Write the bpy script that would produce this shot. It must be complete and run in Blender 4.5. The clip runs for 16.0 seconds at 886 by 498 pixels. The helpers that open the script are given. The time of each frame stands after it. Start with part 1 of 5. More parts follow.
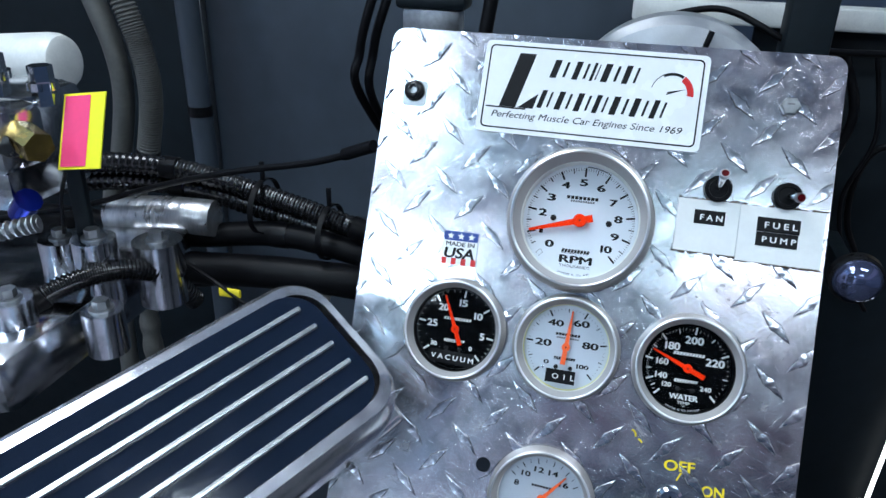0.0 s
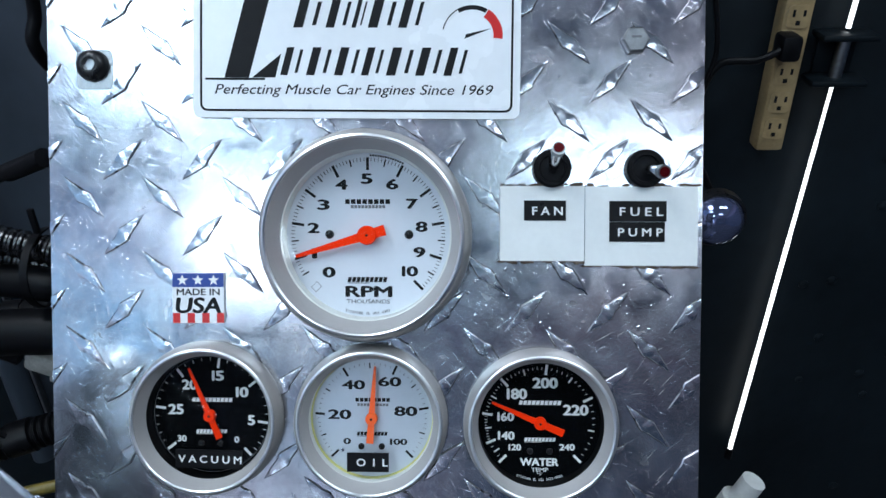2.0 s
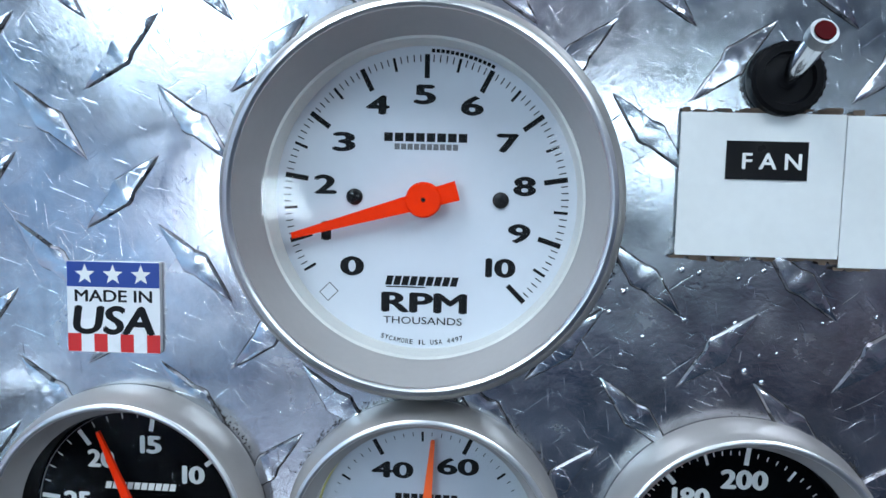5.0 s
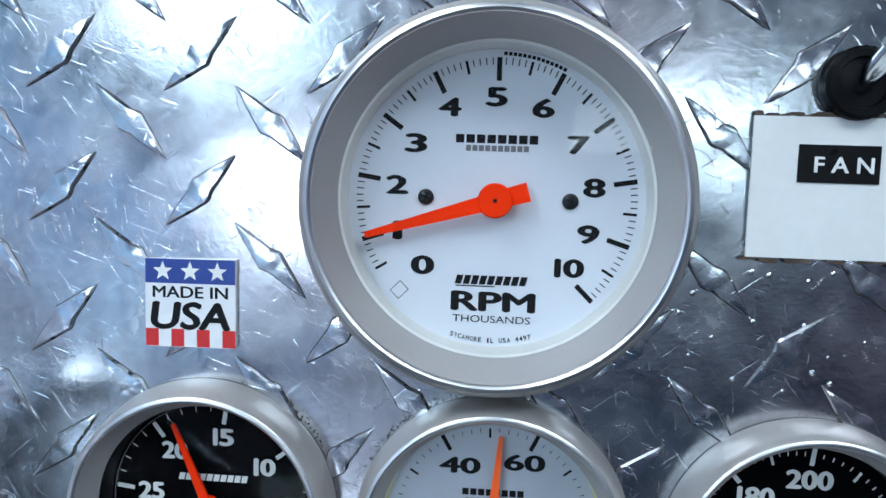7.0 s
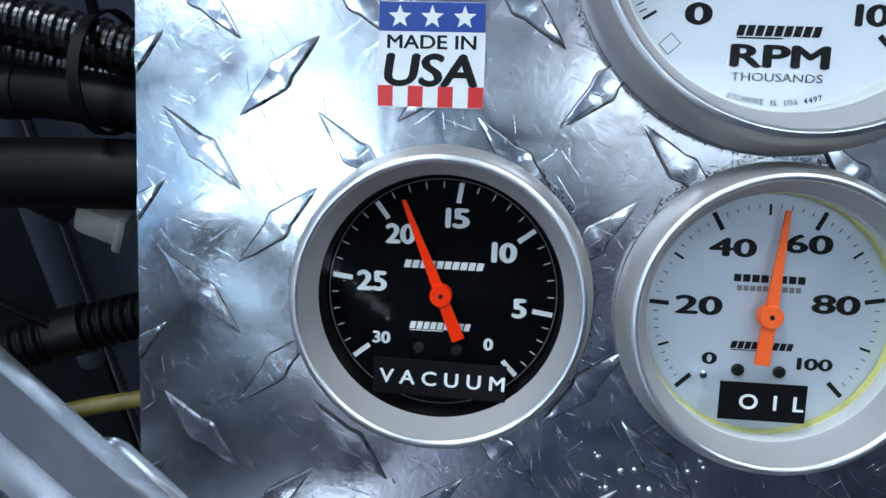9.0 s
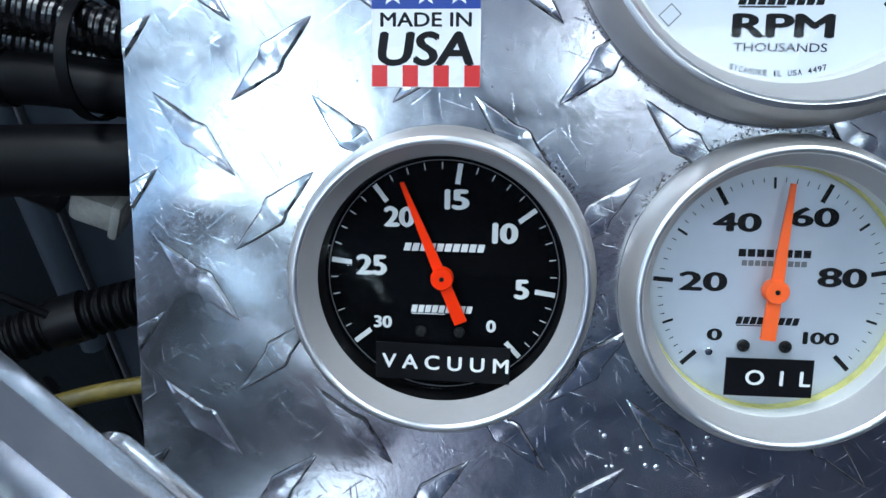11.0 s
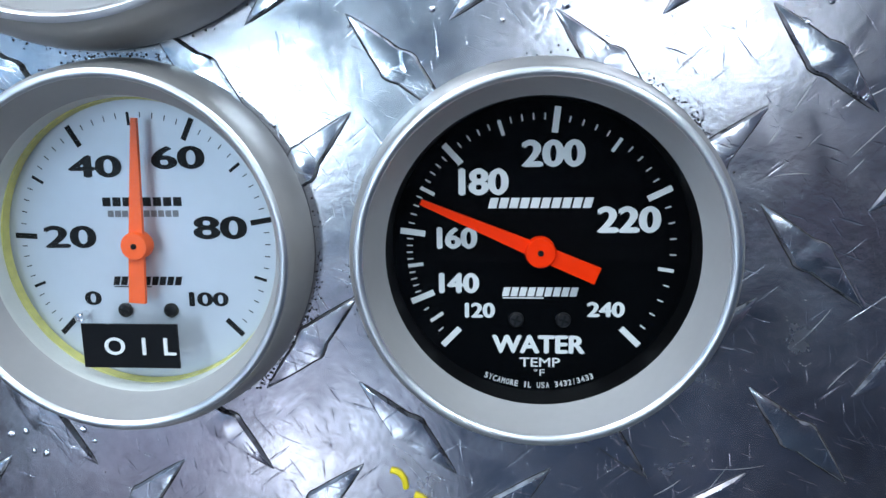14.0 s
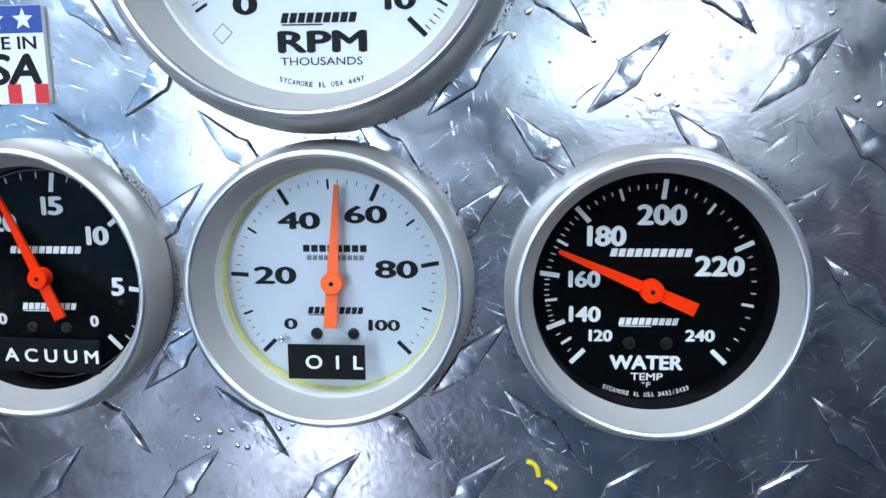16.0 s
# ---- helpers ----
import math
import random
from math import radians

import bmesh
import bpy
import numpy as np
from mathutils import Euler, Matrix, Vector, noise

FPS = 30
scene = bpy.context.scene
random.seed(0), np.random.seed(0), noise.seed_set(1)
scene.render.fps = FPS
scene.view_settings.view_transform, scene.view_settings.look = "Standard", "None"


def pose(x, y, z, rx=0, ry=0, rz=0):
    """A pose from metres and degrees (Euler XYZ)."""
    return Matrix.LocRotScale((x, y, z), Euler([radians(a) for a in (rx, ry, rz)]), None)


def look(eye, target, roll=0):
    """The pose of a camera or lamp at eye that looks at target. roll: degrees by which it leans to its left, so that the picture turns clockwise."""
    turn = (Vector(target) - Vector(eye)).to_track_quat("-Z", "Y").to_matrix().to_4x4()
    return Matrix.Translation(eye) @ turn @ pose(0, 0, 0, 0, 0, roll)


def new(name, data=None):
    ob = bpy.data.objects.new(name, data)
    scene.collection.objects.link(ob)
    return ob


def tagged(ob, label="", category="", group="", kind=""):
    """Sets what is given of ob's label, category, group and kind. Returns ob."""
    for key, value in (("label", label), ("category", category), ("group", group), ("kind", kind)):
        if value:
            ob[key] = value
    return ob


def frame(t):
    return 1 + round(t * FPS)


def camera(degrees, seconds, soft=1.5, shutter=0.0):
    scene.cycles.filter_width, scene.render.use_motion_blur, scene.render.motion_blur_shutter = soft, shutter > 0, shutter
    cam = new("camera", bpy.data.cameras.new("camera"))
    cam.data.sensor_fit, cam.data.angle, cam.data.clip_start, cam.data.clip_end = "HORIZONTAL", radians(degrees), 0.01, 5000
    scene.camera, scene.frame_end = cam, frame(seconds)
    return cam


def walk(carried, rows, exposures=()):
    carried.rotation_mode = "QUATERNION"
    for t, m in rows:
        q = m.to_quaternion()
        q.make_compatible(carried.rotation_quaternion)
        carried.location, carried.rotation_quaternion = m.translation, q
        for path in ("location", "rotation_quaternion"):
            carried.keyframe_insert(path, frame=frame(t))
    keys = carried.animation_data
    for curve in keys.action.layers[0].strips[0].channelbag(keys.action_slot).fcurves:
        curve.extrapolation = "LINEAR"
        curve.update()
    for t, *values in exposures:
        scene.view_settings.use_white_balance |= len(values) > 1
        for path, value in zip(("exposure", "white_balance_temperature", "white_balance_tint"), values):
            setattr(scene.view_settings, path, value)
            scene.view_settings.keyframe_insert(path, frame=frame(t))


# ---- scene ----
cam = camera(61.62, 16.0, soft=1.5)
# The panel's own axes: x across it, z up along it, y = 0 its face, looking towards -y. TIP sets it into the world, leaning back.
TIP = pose(0, 0, 1.1, -28, 0, 0)
# seconds, eye, yaw, pitch, roll in the panel's axes
PATH = [
    (0, 0.11589, -0.51027, -0.03115, 12.790, 2.018, 8.037),
    (0.5, 0.11063, -0.39733, 0.01868, 5.818, 0.926, 3.762),
    (1, 0.12987, -0.35294, 0.03728, 3.195, -0.144, 1.999),
    (1.5, 0.13655, -0.34648, 0.03237, 2.097, -1.154, 0.741),
    (2, 0.13905, -0.34522, 0.02551, 1.965, -2.154, 0.130),
    (2.5, 0.14105, -0.34696, 0.02119, 2.256, -3.012, -0.301),
    (3, 0.14264, -0.34960, 0.02380, 2.388, -3.102, -0.207),
    (3.5, 0.13526, -0.30158, 0.00303, 2.867, -3.159, 0.250),
    (4, 0.13211, -0.23355, 0.01003, 2.899, -4.149, 0.865),
    (4.5, 0.11401, -0.18799, 0.02147, 2.932, -4.624, 1.236),
    (6.8, 0.09770, -0.18353, 0.02337, 4.575, -5.486, 1.840),
    (7, 0.09318, -0.18979, 0.02358, 4.388, -5.288, 1.843),
    (7.5, 0.08230, -0.19398, 0.00522, 4.686, -5.592, 1.945),
    (8, 0.06939, -0.18750, -0.01428, 4.590, -6.363, 2.200),
    (8.5, 0.04107, -0.17831, -0.02894, 4.170, -6.723, 2.534),
    (8.7, 0.03300, -0.17597, -0.03250, 4.215, -7.078, 2.494),
    (10.8, 0.02437, -0.16988, -0.02876, 4.030, -9.727, 1.065),
    (11, 0.02918, -0.17229, -0.03045, 4.106, -9.689, 0.931),
    (11.5, 0.06962, -0.17294, -0.03490, 4.974, -9.613, 0.587),
    (12, 0.09672, -0.16728, -0.03471, 5.017, -9.534, 0.208),
    (12.5, 0.10239, -0.16691, -0.03421, 4.592, -9.622, 0.111),
    (13, 0.11082, -0.16706, -0.03498, 4.269, -9.336, -0.004),
    (13.5, 0.13540, -0.15513, -0.03860, 4.540, -10.000, -0.158),
    (14, 0.16609, -0.13928, -0.04219, 4.805, -10.593, -0.871),
    (14.5, 0.17277, -0.13814, -0.04360, 4.477, -10.919, -1.289),
    (15, 0.17256, -0.13903, -0.04334, 4.305, -11.361, -1.377),
    (15.5, 0.16475, -0.14776, -0.04043, 4.204, -10.982, -1.192),
    (16, 0.13547, -0.18103, -0.02880, 4.335, -9.379, -0.384),
]


def aimed(x, y, z, yaw, pitch, roll):
    a, b = radians(yaw), radians(pitch)
    ahead = Vector((-math.sin(a) * math.cos(b), math.cos(a) * math.cos(b), math.sin(b)))
    return TIP @ look((x, y, z), Vector((x, y, z)) + ahead, roll)


walk(cam, [(t, aimed(*row)) for t, *row in PATH], [(0, 0.28), (1.5, 0.05), (4.5, 0.0), (7, 0.0), (8.5, 0.08), (11, 0.35), (11.5, 0.44), (12, 0.28), (13, 0.19), (14.5, 0.33), (15.5, 0.43), (16, 0.49)])

# ---- world and light ----
world = bpy.data.worlds.new("world")
scene.world = world
world.use_nodes = True
world.node_tree.nodes["Background"].inputs[0].default_value = (0.20, 0.28, 0.40, 1)
world.node_tree.nodes["Background"].inputs[1].default_value = 0.02
scene.view_settings.exposure = 0.0

# ---- materials ----


def material(name, colour, rough=0.5, metal=0.0, spread=0.12, scale=60.0, bump=0.0, bump_scale=400.0, rough_spread=0.08, coat=0.0, emit=0.0, stretch=(1, 1, 1), spec=0.5):
    """A surface with two scales of variation in colour, gloss and relief; spread is the share by which the colour varies."""
    m = bpy.data.materials.new(name)
    m.use_nodes = True
    nt = m.node_tree
    bsdf = nt.nodes["Principled BSDF"]
    co = nt.nodes.new("ShaderNodeTexCoord")
    mp = nt.nodes.new("ShaderNodeMapping")
    mp.inputs["Scale"].default_value = stretch
    nt.links.new(co.outputs["Object"], mp.inputs["Vector"])
    big, fine = nt.nodes.new("ShaderNodeTexNoise"), nt.nodes.new("ShaderNodeTexNoise")
    big.inputs["Scale"].default_value, big.inputs["Detail"].default_value = scale, 5
    fine.inputs["Scale"].default_value, fine.inputs["Detail"].default_value = scale * 9, 3
    for n in (big, fine):
        nt.links.new(mp.outputs["Vector"], n.inputs["Vector"])
    both = nt.nodes.new("ShaderNodeMath")
    both.operation = "MULTIPLY_ADD"
    nt.links.new(fine.outputs["Fac"], both.inputs[0])
    both.inputs[1].default_value = 0.4
    nt.links.new(big.outputs["Fac"], both.inputs[2])
    ramp = nt.nodes.new("ShaderNodeMapRange")
    ramp.inputs["From Min"].default_value, ramp.inputs["From Max"].default_value = 0.45, 0.95
    ramp.inputs["To Min"].default_value, ramp.inputs["To Max"].default_value = 1 - spread, 1 + spread
    nt.links.new(both.outputs[0], ramp.inputs["Value"])
    mul = nt.nodes.new("ShaderNodeVectorMath")
    mul.operation = "SCALE"
    mul.inputs[0].default_value = colour
    nt.links.new(ramp.outputs["Result"], mul.inputs["Scale"])
    nt.links.new(mul.outputs["Vector"], bsdf.inputs["Base Color"])
    gloss = nt.nodes.new("ShaderNodeMapRange")
    gloss.inputs["From Min"].default_value, gloss.inputs["From Max"].default_value = 0.3, 0.7
    gloss.inputs["To Min"].default_value, gloss.inputs["To Max"].default_value = max(0.02, rough - rough_spread), min(1, rough + rough_spread)
    nt.links.new(big.outputs["Fac"], gloss.inputs["Value"])
    nt.links.new(gloss.outputs["Result"], bsdf.inputs["Roughness"])
    bsdf.inputs["Metallic"].default_value = metal
    bsdf.inputs["Coat Weight"].default_value = coat
    bsdf.inputs["Specular IOR Level"].default_value = spec
    if bump:
        grain = nt.nodes.new("ShaderNodeTexNoise")
        grain.inputs["Scale"].default_value, grain.inputs["Detail"].default_value = bump_scale, 4
        nt.links.new(mp.outputs["Vector"], grain.inputs["Vector"])
        b = nt.nodes.new("ShaderNodeBump")
        b.inputs["Strength"].default_value, b.inputs["Distance"].default_value = 1.0, bump
        nt.links.new(grain.outputs["Fac"], b.inputs["Height"])
        nt.links.new(b.outputs["Normal"], bsdf.inputs["Normal"])
    if emit:
        bsdf.inputs["Emission Color"].default_value = (*colour, 1)
        bsdf.inputs["Emission Strength"].default_value = emit
    return m


def scratched_metal(name, colour, rough, stain):
    """Worn aluminium: cloudy gloss, fine scratches in two directions, dull stains and dark specks."""
    m = material(name, colour, rough, 0.97, 0.30, 42, 0.00008, 60, 0.08)
    nt = m.node_tree
    bsdf = nt.nodes["Principled BSDF"]
    co = nt.nodes.new("ShaderNodeTexCoord")
    height, marks = None, None
    bump = next(n for n in nt.nodes if n.type == "BUMP")
    grain = bump.inputs["Height"].links[0].from_socket
    wave = nt.nodes.new("ShaderNodeTexNoise")
    wave.inputs["Scale"].default_value, wave.inputs["Detail"].default_value = 16, 2
    nt.links.new(co.outputs["Object"], wave.inputs["Vector"])
    broad = nt.nodes.new("ShaderNodeMath")
    broad.operation = "MULTIPLY_ADD"
    nt.links.new(wave.outputs["Fac"], broad.inputs[0])
    broad.inputs[1].default_value = 0.8
    dents = nt.nodes.new("ShaderNodeMath")
    dents.operation = "MULTIPLY"
    nt.links.new(grain, dents.inputs[0])
    dents.inputs[1].default_value = 0.30
    nt.links.new(dents.outputs[0], broad.inputs[2])
    satin = nt.nodes.new("ShaderNodeTexNoise")
    satin.inputs["Scale"].default_value, satin.inputs["Detail"].default_value = 640, 3
    nt.links.new(co.outputs["Object"], satin.inputs["Vector"])
    rolled = nt.nodes.new("ShaderNodeMath")
    rolled.operation = "MULTIPLY_ADD"
    nt.links.new(satin.outputs["Fac"], rolled.inputs[0])
    rolled.inputs[1].default_value = 0.45
    nt.links.new(broad.outputs[0], rolled.inputs[2])
    height = rolled.outputs[0]
    for turn, squeeze, strength in ((35, (1000, 1000, 80), 0.9), (-52, (900, 900, 70), 0.85), (8, (1300, 1300, 120), 0.8), (71, (1100, 1100, 95), 0.8)):
        mp = nt.nodes.new("ShaderNodeMapping")
        mp.inputs["Rotation"].default_value = (0, radians(turn), 0)
        mp2 = nt.nodes.new("ShaderNodeMapping")
        mp2.inputs["Scale"].default_value = squeeze
        no = nt.nodes.new("ShaderNodeTexNoise")
        no.inputs["Scale"].default_value, no.inputs["Detail"].default_value = 1.0, 2
        cut = nt.nodes.new("ShaderNodeMapRange")
        cut.inputs["From Min"].default_value, cut.inputs["From Max"].default_value = 0.66, 0.80
        cut.inputs["To Max"].default_value = -strength
        add = nt.nodes.new("ShaderNodeMath")
        add.operation = "ADD"
        nt.links.new(co.outputs["Object"], mp.inputs["Vector"])
        nt.links.new(mp.outputs["Vector"], mp2.inputs["Vector"])
        nt.links.new(mp2.outputs["Vector"], no.inputs["Vector"])
        nt.links.new(no.outputs["Fac"], cut.inputs["Value"])
        nt.links.new(height, add.inputs[0])
        nt.links.new(cut.outputs["Result"], add.inputs[1])
        height = add.outputs[0]
        less = nt.nodes.new("ShaderNodeMath")
        less.operation = "SUBTRACT"
        if marks:
            nt.links.new(marks, less.inputs[0])
        else:
            less.inputs[0].default_value = 0.0
        nt.links.new(cut.outputs["Result"], less.inputs[1])
        marks = less.outputs[0]
    nt.links.new(height, bump.inputs["Height"])
    # stains and specks
    st = nt.nodes.new("ShaderNodeTexNoise")
    st.inputs["Scale"].default_value, st.inputs["Detail"].default_value = 28, 8
    st.inputs["Roughness"].default_value = 0.72
    nt.links.new(co.outputs["Object"], st.inputs["Vector"])
    sr = nt.nodes.new("ShaderNodeMapRange")
    sr.inputs["From Min"].default_value, sr.inputs["From Max"].default_value = 0.54, 0.80
    sr.inputs["To Max"].default_value = stain
    nt.links.new(st.outputs["Fac"], sr.inputs["Value"])
    mix = nt.nodes.new("ShaderNodeMix")
    mix.data_type = "RGBA"
    old = bsdf.inputs["Base Color"].links[0].from_socket
    nt.links.new(sr.outputs["Result"], mix.inputs["Factor"])
    nt.links.new(old, mix.inputs["A"])
    mix.inputs["B"].default_value = (0.16, 0.12, 0.10, 1)
    smear = nt.nodes.new("ShaderNodeTexNoise")
    smear.inputs["Scale"].default_value, smear.inputs["Detail"].default_value = 55, 6
    smear.inputs["Roughness"].default_value, smear.inputs["Distortion"].default_value = 0.65, 0.8
    nt.links.new(co.outputs["Object"], smear.inputs["Vector"])
    dull = nt.nodes.new("ShaderNodeMapRange")
    dull.inputs["From Min"].default_value, dull.inputs["From Max"].default_value = 0.35, 0.70
    dull.inputs["To Min"].default_value, dull.inputs["To Max"].default_value = rough - 0.06, rough + 0.11
    nt.links.new(smear.outputs["Fac"], dull.inputs["Value"])
    nt.links.new(dull.outputs["Result"], bsdf.inputs["Roughness"])
    # bare bright metal in the scratches
    bare = nt.nodes.new("ShaderNodeMix")
    bare.data_type = "RGBA"
    nt.links.new(marks, bare.inputs["Factor"])
    nt.links.new(mix.outputs["Result"], bare.inputs["A"])
    bare.inputs["B"].default_value = (0.93, 0.94, 0.96, 1)
    # oxide tints with reflected hues painted in, warm to blue, over hand-wide patches
    tint = nt.nodes.new("ShaderNodeTexNoise")
    tint.inputs["Scale"].default_value, tint.inputs["Detail"].default_value = 11, 4
    nt.links.new(co.outputs["Object"], tint.inputs["Vector"])
    hue = nt.nodes.new("ShaderNodeMapRange")
    hue.inputs["From Min"].default_value, hue.inputs["From Max"].default_value = 0.36, 0.64
    nt.links.new(tint.outputs["Fac"], hue.inputs["Value"])
    film_mix, over = nt.nodes.new("ShaderNodeMix"), nt.nodes.new("ShaderNodeMix")
    film_mix.data_type = over.data_type = "RGBA"
    over.blend_type = "MULTIPLY"
    over.inputs["Factor"].default_value = 1.0
    film_mix.inputs["A"].default_value = (1.0, 0.92, 0.95, 1)
    film_mix.inputs["B"].default_value = (0.88, 0.98, 1.0, 1)
    nt.links.new(hue.outputs["Result"], film_mix.inputs["Factor"])
    nt.links.new(bare.outputs["Result"], over.inputs["A"])
    nt.links.new(film_mix.outputs["Result"], over.inputs["B"])
    nt.links.new(over.outputs["Result"], bsdf.inputs["Base Color"])
    return m


def pane_material(name, gloss=0.5):
    m = bpy.data.materials.new(name)
    m.use_nodes = True
    nt = m.node_tree
    nt.nodes.remove(nt.nodes["Principled BSDF"])
    clear, shine, mix, fr = (nt.nodes.new("ShaderNode" + k) for k in ("BsdfTransparent", "BsdfGlossy", "MixShader", "Fresnel"))
    clear.inputs["Color"].default_value = (0.97, 0.98, 0.98, 1)
    shine.inputs["Roughness"].default_value = 0.03
    fr.inputs["IOR"].default_value = 1.23
    nt.links.new(fr.outputs[0], mix.inputs[0])
    nt.links.new(clear.outputs[0], mix.inputs[1])
    nt.links.new(shine.outputs[0], mix.inputs[2])
    nt.links.new(mix.outputs[0], nt.nodes["Material Output"].inputs["Surface"])
    return m


PLATE = scratched_metal("worn aluminium plate", (0.56, 0.56, 0.585), 0.19, 0.45)
TREAD = scratched_metal("worn aluminium tread", (0.64, 0.65, 0.68), 0.17, 0.2)
# serves the grit round the bezels and the shade painted along tread edges
GRIME_SHADE = material("dark grime and crease shade", (0.035, 0.030, 0.028), 0.8, 0, 0.4, 200)
# paler than the bezel to paint its ridge highlight; also bare metal in scratches
RIDGE = material("painted bezel highlight and bare metal", (0.80, 0.80, 0.80), 0.34, 1.0, 0.04, 60)
BEZEL = material("satin silver bezel", (0.47, 0.445, 0.425), 0.40, 0.5, 0.05, 60, 0.00001, 900)
BEZEL_INNER = material("satin silver cone", (0.41, 0.395, 0.385), 0.50, 0.1, 0.05, 60)
BLACK_DIAL = material("black dial", (0.0010, 0.0013, 0.0018), 0.7, 0, 0.2, 50, spec=0.03)
WALL_BLACK = material("black gauge wall", (0.003, 0.003, 0.0035), 0.5, 0, 0.2, 50, spec=0.2)
TREAD_SIDE = material("worn tread side", (0.50, 0.51, 0.54), 0.30, 1.0, 0.6, 250)
WHITE_DIAL = material("white dial", (0.66, 0.69, 0.74), 0.55, 0, 0.03, 40)
SILVER_DIAL = material("silver white dial", (0.54, 0.58, 0.64), 0.45, 0.45, 0.04, 40)
BLACK_INK = material("black ink", (0.005, 0.005, 0.006), 0.6, 0, 0.1, 200, spec=0.2)
WHITE_INK = material("white ink", (0.80, 0.80, 0.78), 0.6, 0, 0.05, 200)
GREY_INK = material("grey ink", (0.16, 0.16, 0.17), 0.6, 0, 0.1, 200)
NEEDLE = material("fluorescent red needle", (1.0, 0.035, 0.001), 0.5, 0, 0.06, 90, spec=0.08)
ORANGE = material("fluorescent orange needle", (1.0, 0.13, 0.02), 0.45, 0, 0.06, 90)
AMBER = material("yellowed liner", (0.70, 0.66, 0.22), 0.5, 0, 0.25, 60)
PALE = material("pale liner", (0.72, 0.72, 0.68), 0.5, 0, 0.08, 60)
GLASS = pane_material("gauge glass")
VINYL = material("white vinyl", (0.78, 0.79, 0.80), 0.25, 0, 0.04, 30, 0.00003, 90)
CARD = material("white label card", (0.74, 0.75, 0.73), 0.35, 0, 0.05, 45, 0.00002, 200)
DIRTY = material("dirty label edge", (0.10, 0.07, 0.05), 0.7, 0, 0.5, 300)
BLUE_INK = material("blue ink", (0.010, 0.045, 0.26), 0.35, 0, 0.08, 60)
RED_INK = material("red ink", (0.60, 0.015, 0.015), 0.35, 0, 0.08, 60)
TAPE = material("black embossing tape", (0.005, 0.005, 0.006), 0.35, 0, 0.2, 150, 0.00003, 120, spec=0.15)
BLACK_STEEL = material("black oxide steel", (0.012, 0.012, 0.013), 0.32, 0.3, 0.3, 150)
ZINC = material("zinc plated steel", (0.32, 0.33, 0.34), 0.38, 1.0, 0.2, 200, 0.00005, 500)
CHROME = material("chrome", (0.80, 0.81, 0.83), 0.08, 1.0, 0.05, 40)
CAST = material("polished cast aluminium", (0.60, 0.61, 0.64), 0.17, 1.0, 0.25, 40, 0.00012, 120)
RIM_CAST = material("polished aluminium rim", (0.80, 0.80, 0.84), 0.20, 0.9, 0.12, 40, 0.00006, 180)
RUBBER = material("black rubber", (0.004, 0.004, 0.005), 0.45, 0, 0.25, 80, spec=0.12)
GLOSS_RUBBER = material("glossy black wrap", (0.008, 0.008, 0.009), 0.16, 0, 0.25, 120, 0.0006, 140)
COVER_PAINT = material("black gloss paint", (0.006, 0.011, 0.024), 0.10, 0, 0.15, 25, 0.00004, 300, 0.04, coat=0.6)
RED_LENS = material("dark red plastic", (0.07, 0.003, 0.005), 0.5, 0, 0.1, 80, spec=0.05)
DARK_SHEET = material("dark slate sheet", (0.036, 0.048, 0.064), 0.45, 0, 0.25, 3, 0.0004, 14)
BLACK_SHEET = material("black painted sheet", (0.004, 0.0075, 0.0105), 0.55, 0, 0.4, 5, 0.0012, 22, spec=0.2)
BEIGE = material("aged beige plastic", (0.34, 0.235, 0.115), 0.5, 0, 0.25, 30)
NEON_YELLOW = material("neon yellow card", (0.85, 0.80, 0.02), 0.6, 0, 0.06, 30)
NEON_PINK = material("neon pink card", (0.90, 0.06, 0.20), 0.6, 0, 0.06, 30)
YELLOW_PAINT = material("yellow marker paint", (0.80, 0.62, 0.02), 0.5, 0, 0.12, 300)
BRASS = material("brass", (0.55, 0.38, 0.12), 0.25, 1.0, 0.15, 80)
DULL_YELLOW = material("faded yellow lead", (0.20, 0.15, 0.03), 0.5, 0, 0.4, 40)
DIRTY_WHITE = material("dirty white plastic", (0.34, 0.33, 0.30), 0.5, 0, 0.35, 60)
WHITE_PLASTIC = material("white plastic", (0.68, 0.68, 0.65), 0.4, 0, 0.12, 40)
GREY_HOSE = material("grey corrugated plastic", (0.085, 0.085, 0.08), 0.5, 0, 0.25, 20)
SLEEVE = material("silver foil sleeve", (0.55, 0.55, 0.56), 0.30, 0.9, 0.4, 60, 0.004, 45, stretch=(1.0, 0.3, 0.3))
FIN = material("milled aluminium fin", (0.86, 0.87, 0.88), 0.38, 0.9, 0.06, 60)
BLUE_LENS = material("bluish lens", (0.22, 0.25, 0.42), 0.12, 0.85, 0.2, 60)
BLUE_ANODISED = material("blue anodised fitting", (0.01, 0.03, 0.35), 0.2, 0.9, 0.1, 60)
ROD_GLOW = material("glow for rod shine", (0.92, 0.97, 1.0), 0.4, 0, 0.02, 10, emit=3.0)
SKY_GLOW = material("overcast daylight", (0.74, 0.88, 1.0), 0.9, 0, 0.03, 0.5, emit=2.6)
LAMP_GLOW = material("lit lamp diffuser", (0.80, 0.91, 1.0), 0.4, 0, 0.02, 10, emit=4.0)
DARK_WALL = material("dark wall paint", (0.060, 0.090, 0.150), 0.6, 0, 0.2, 1.5, 0.0005, 60)
GREY_WALL = material("grey wall paint", (0.26, 0.29, 0.36), 0.7, 0, 0.15, 1.5, 0.0005, 60)
PALE_WALL = material("pale lilac wall paint", (0.55, 0.52, 0.60), 0.7, 0, 0.12, 1.5, 0.0005, 60)
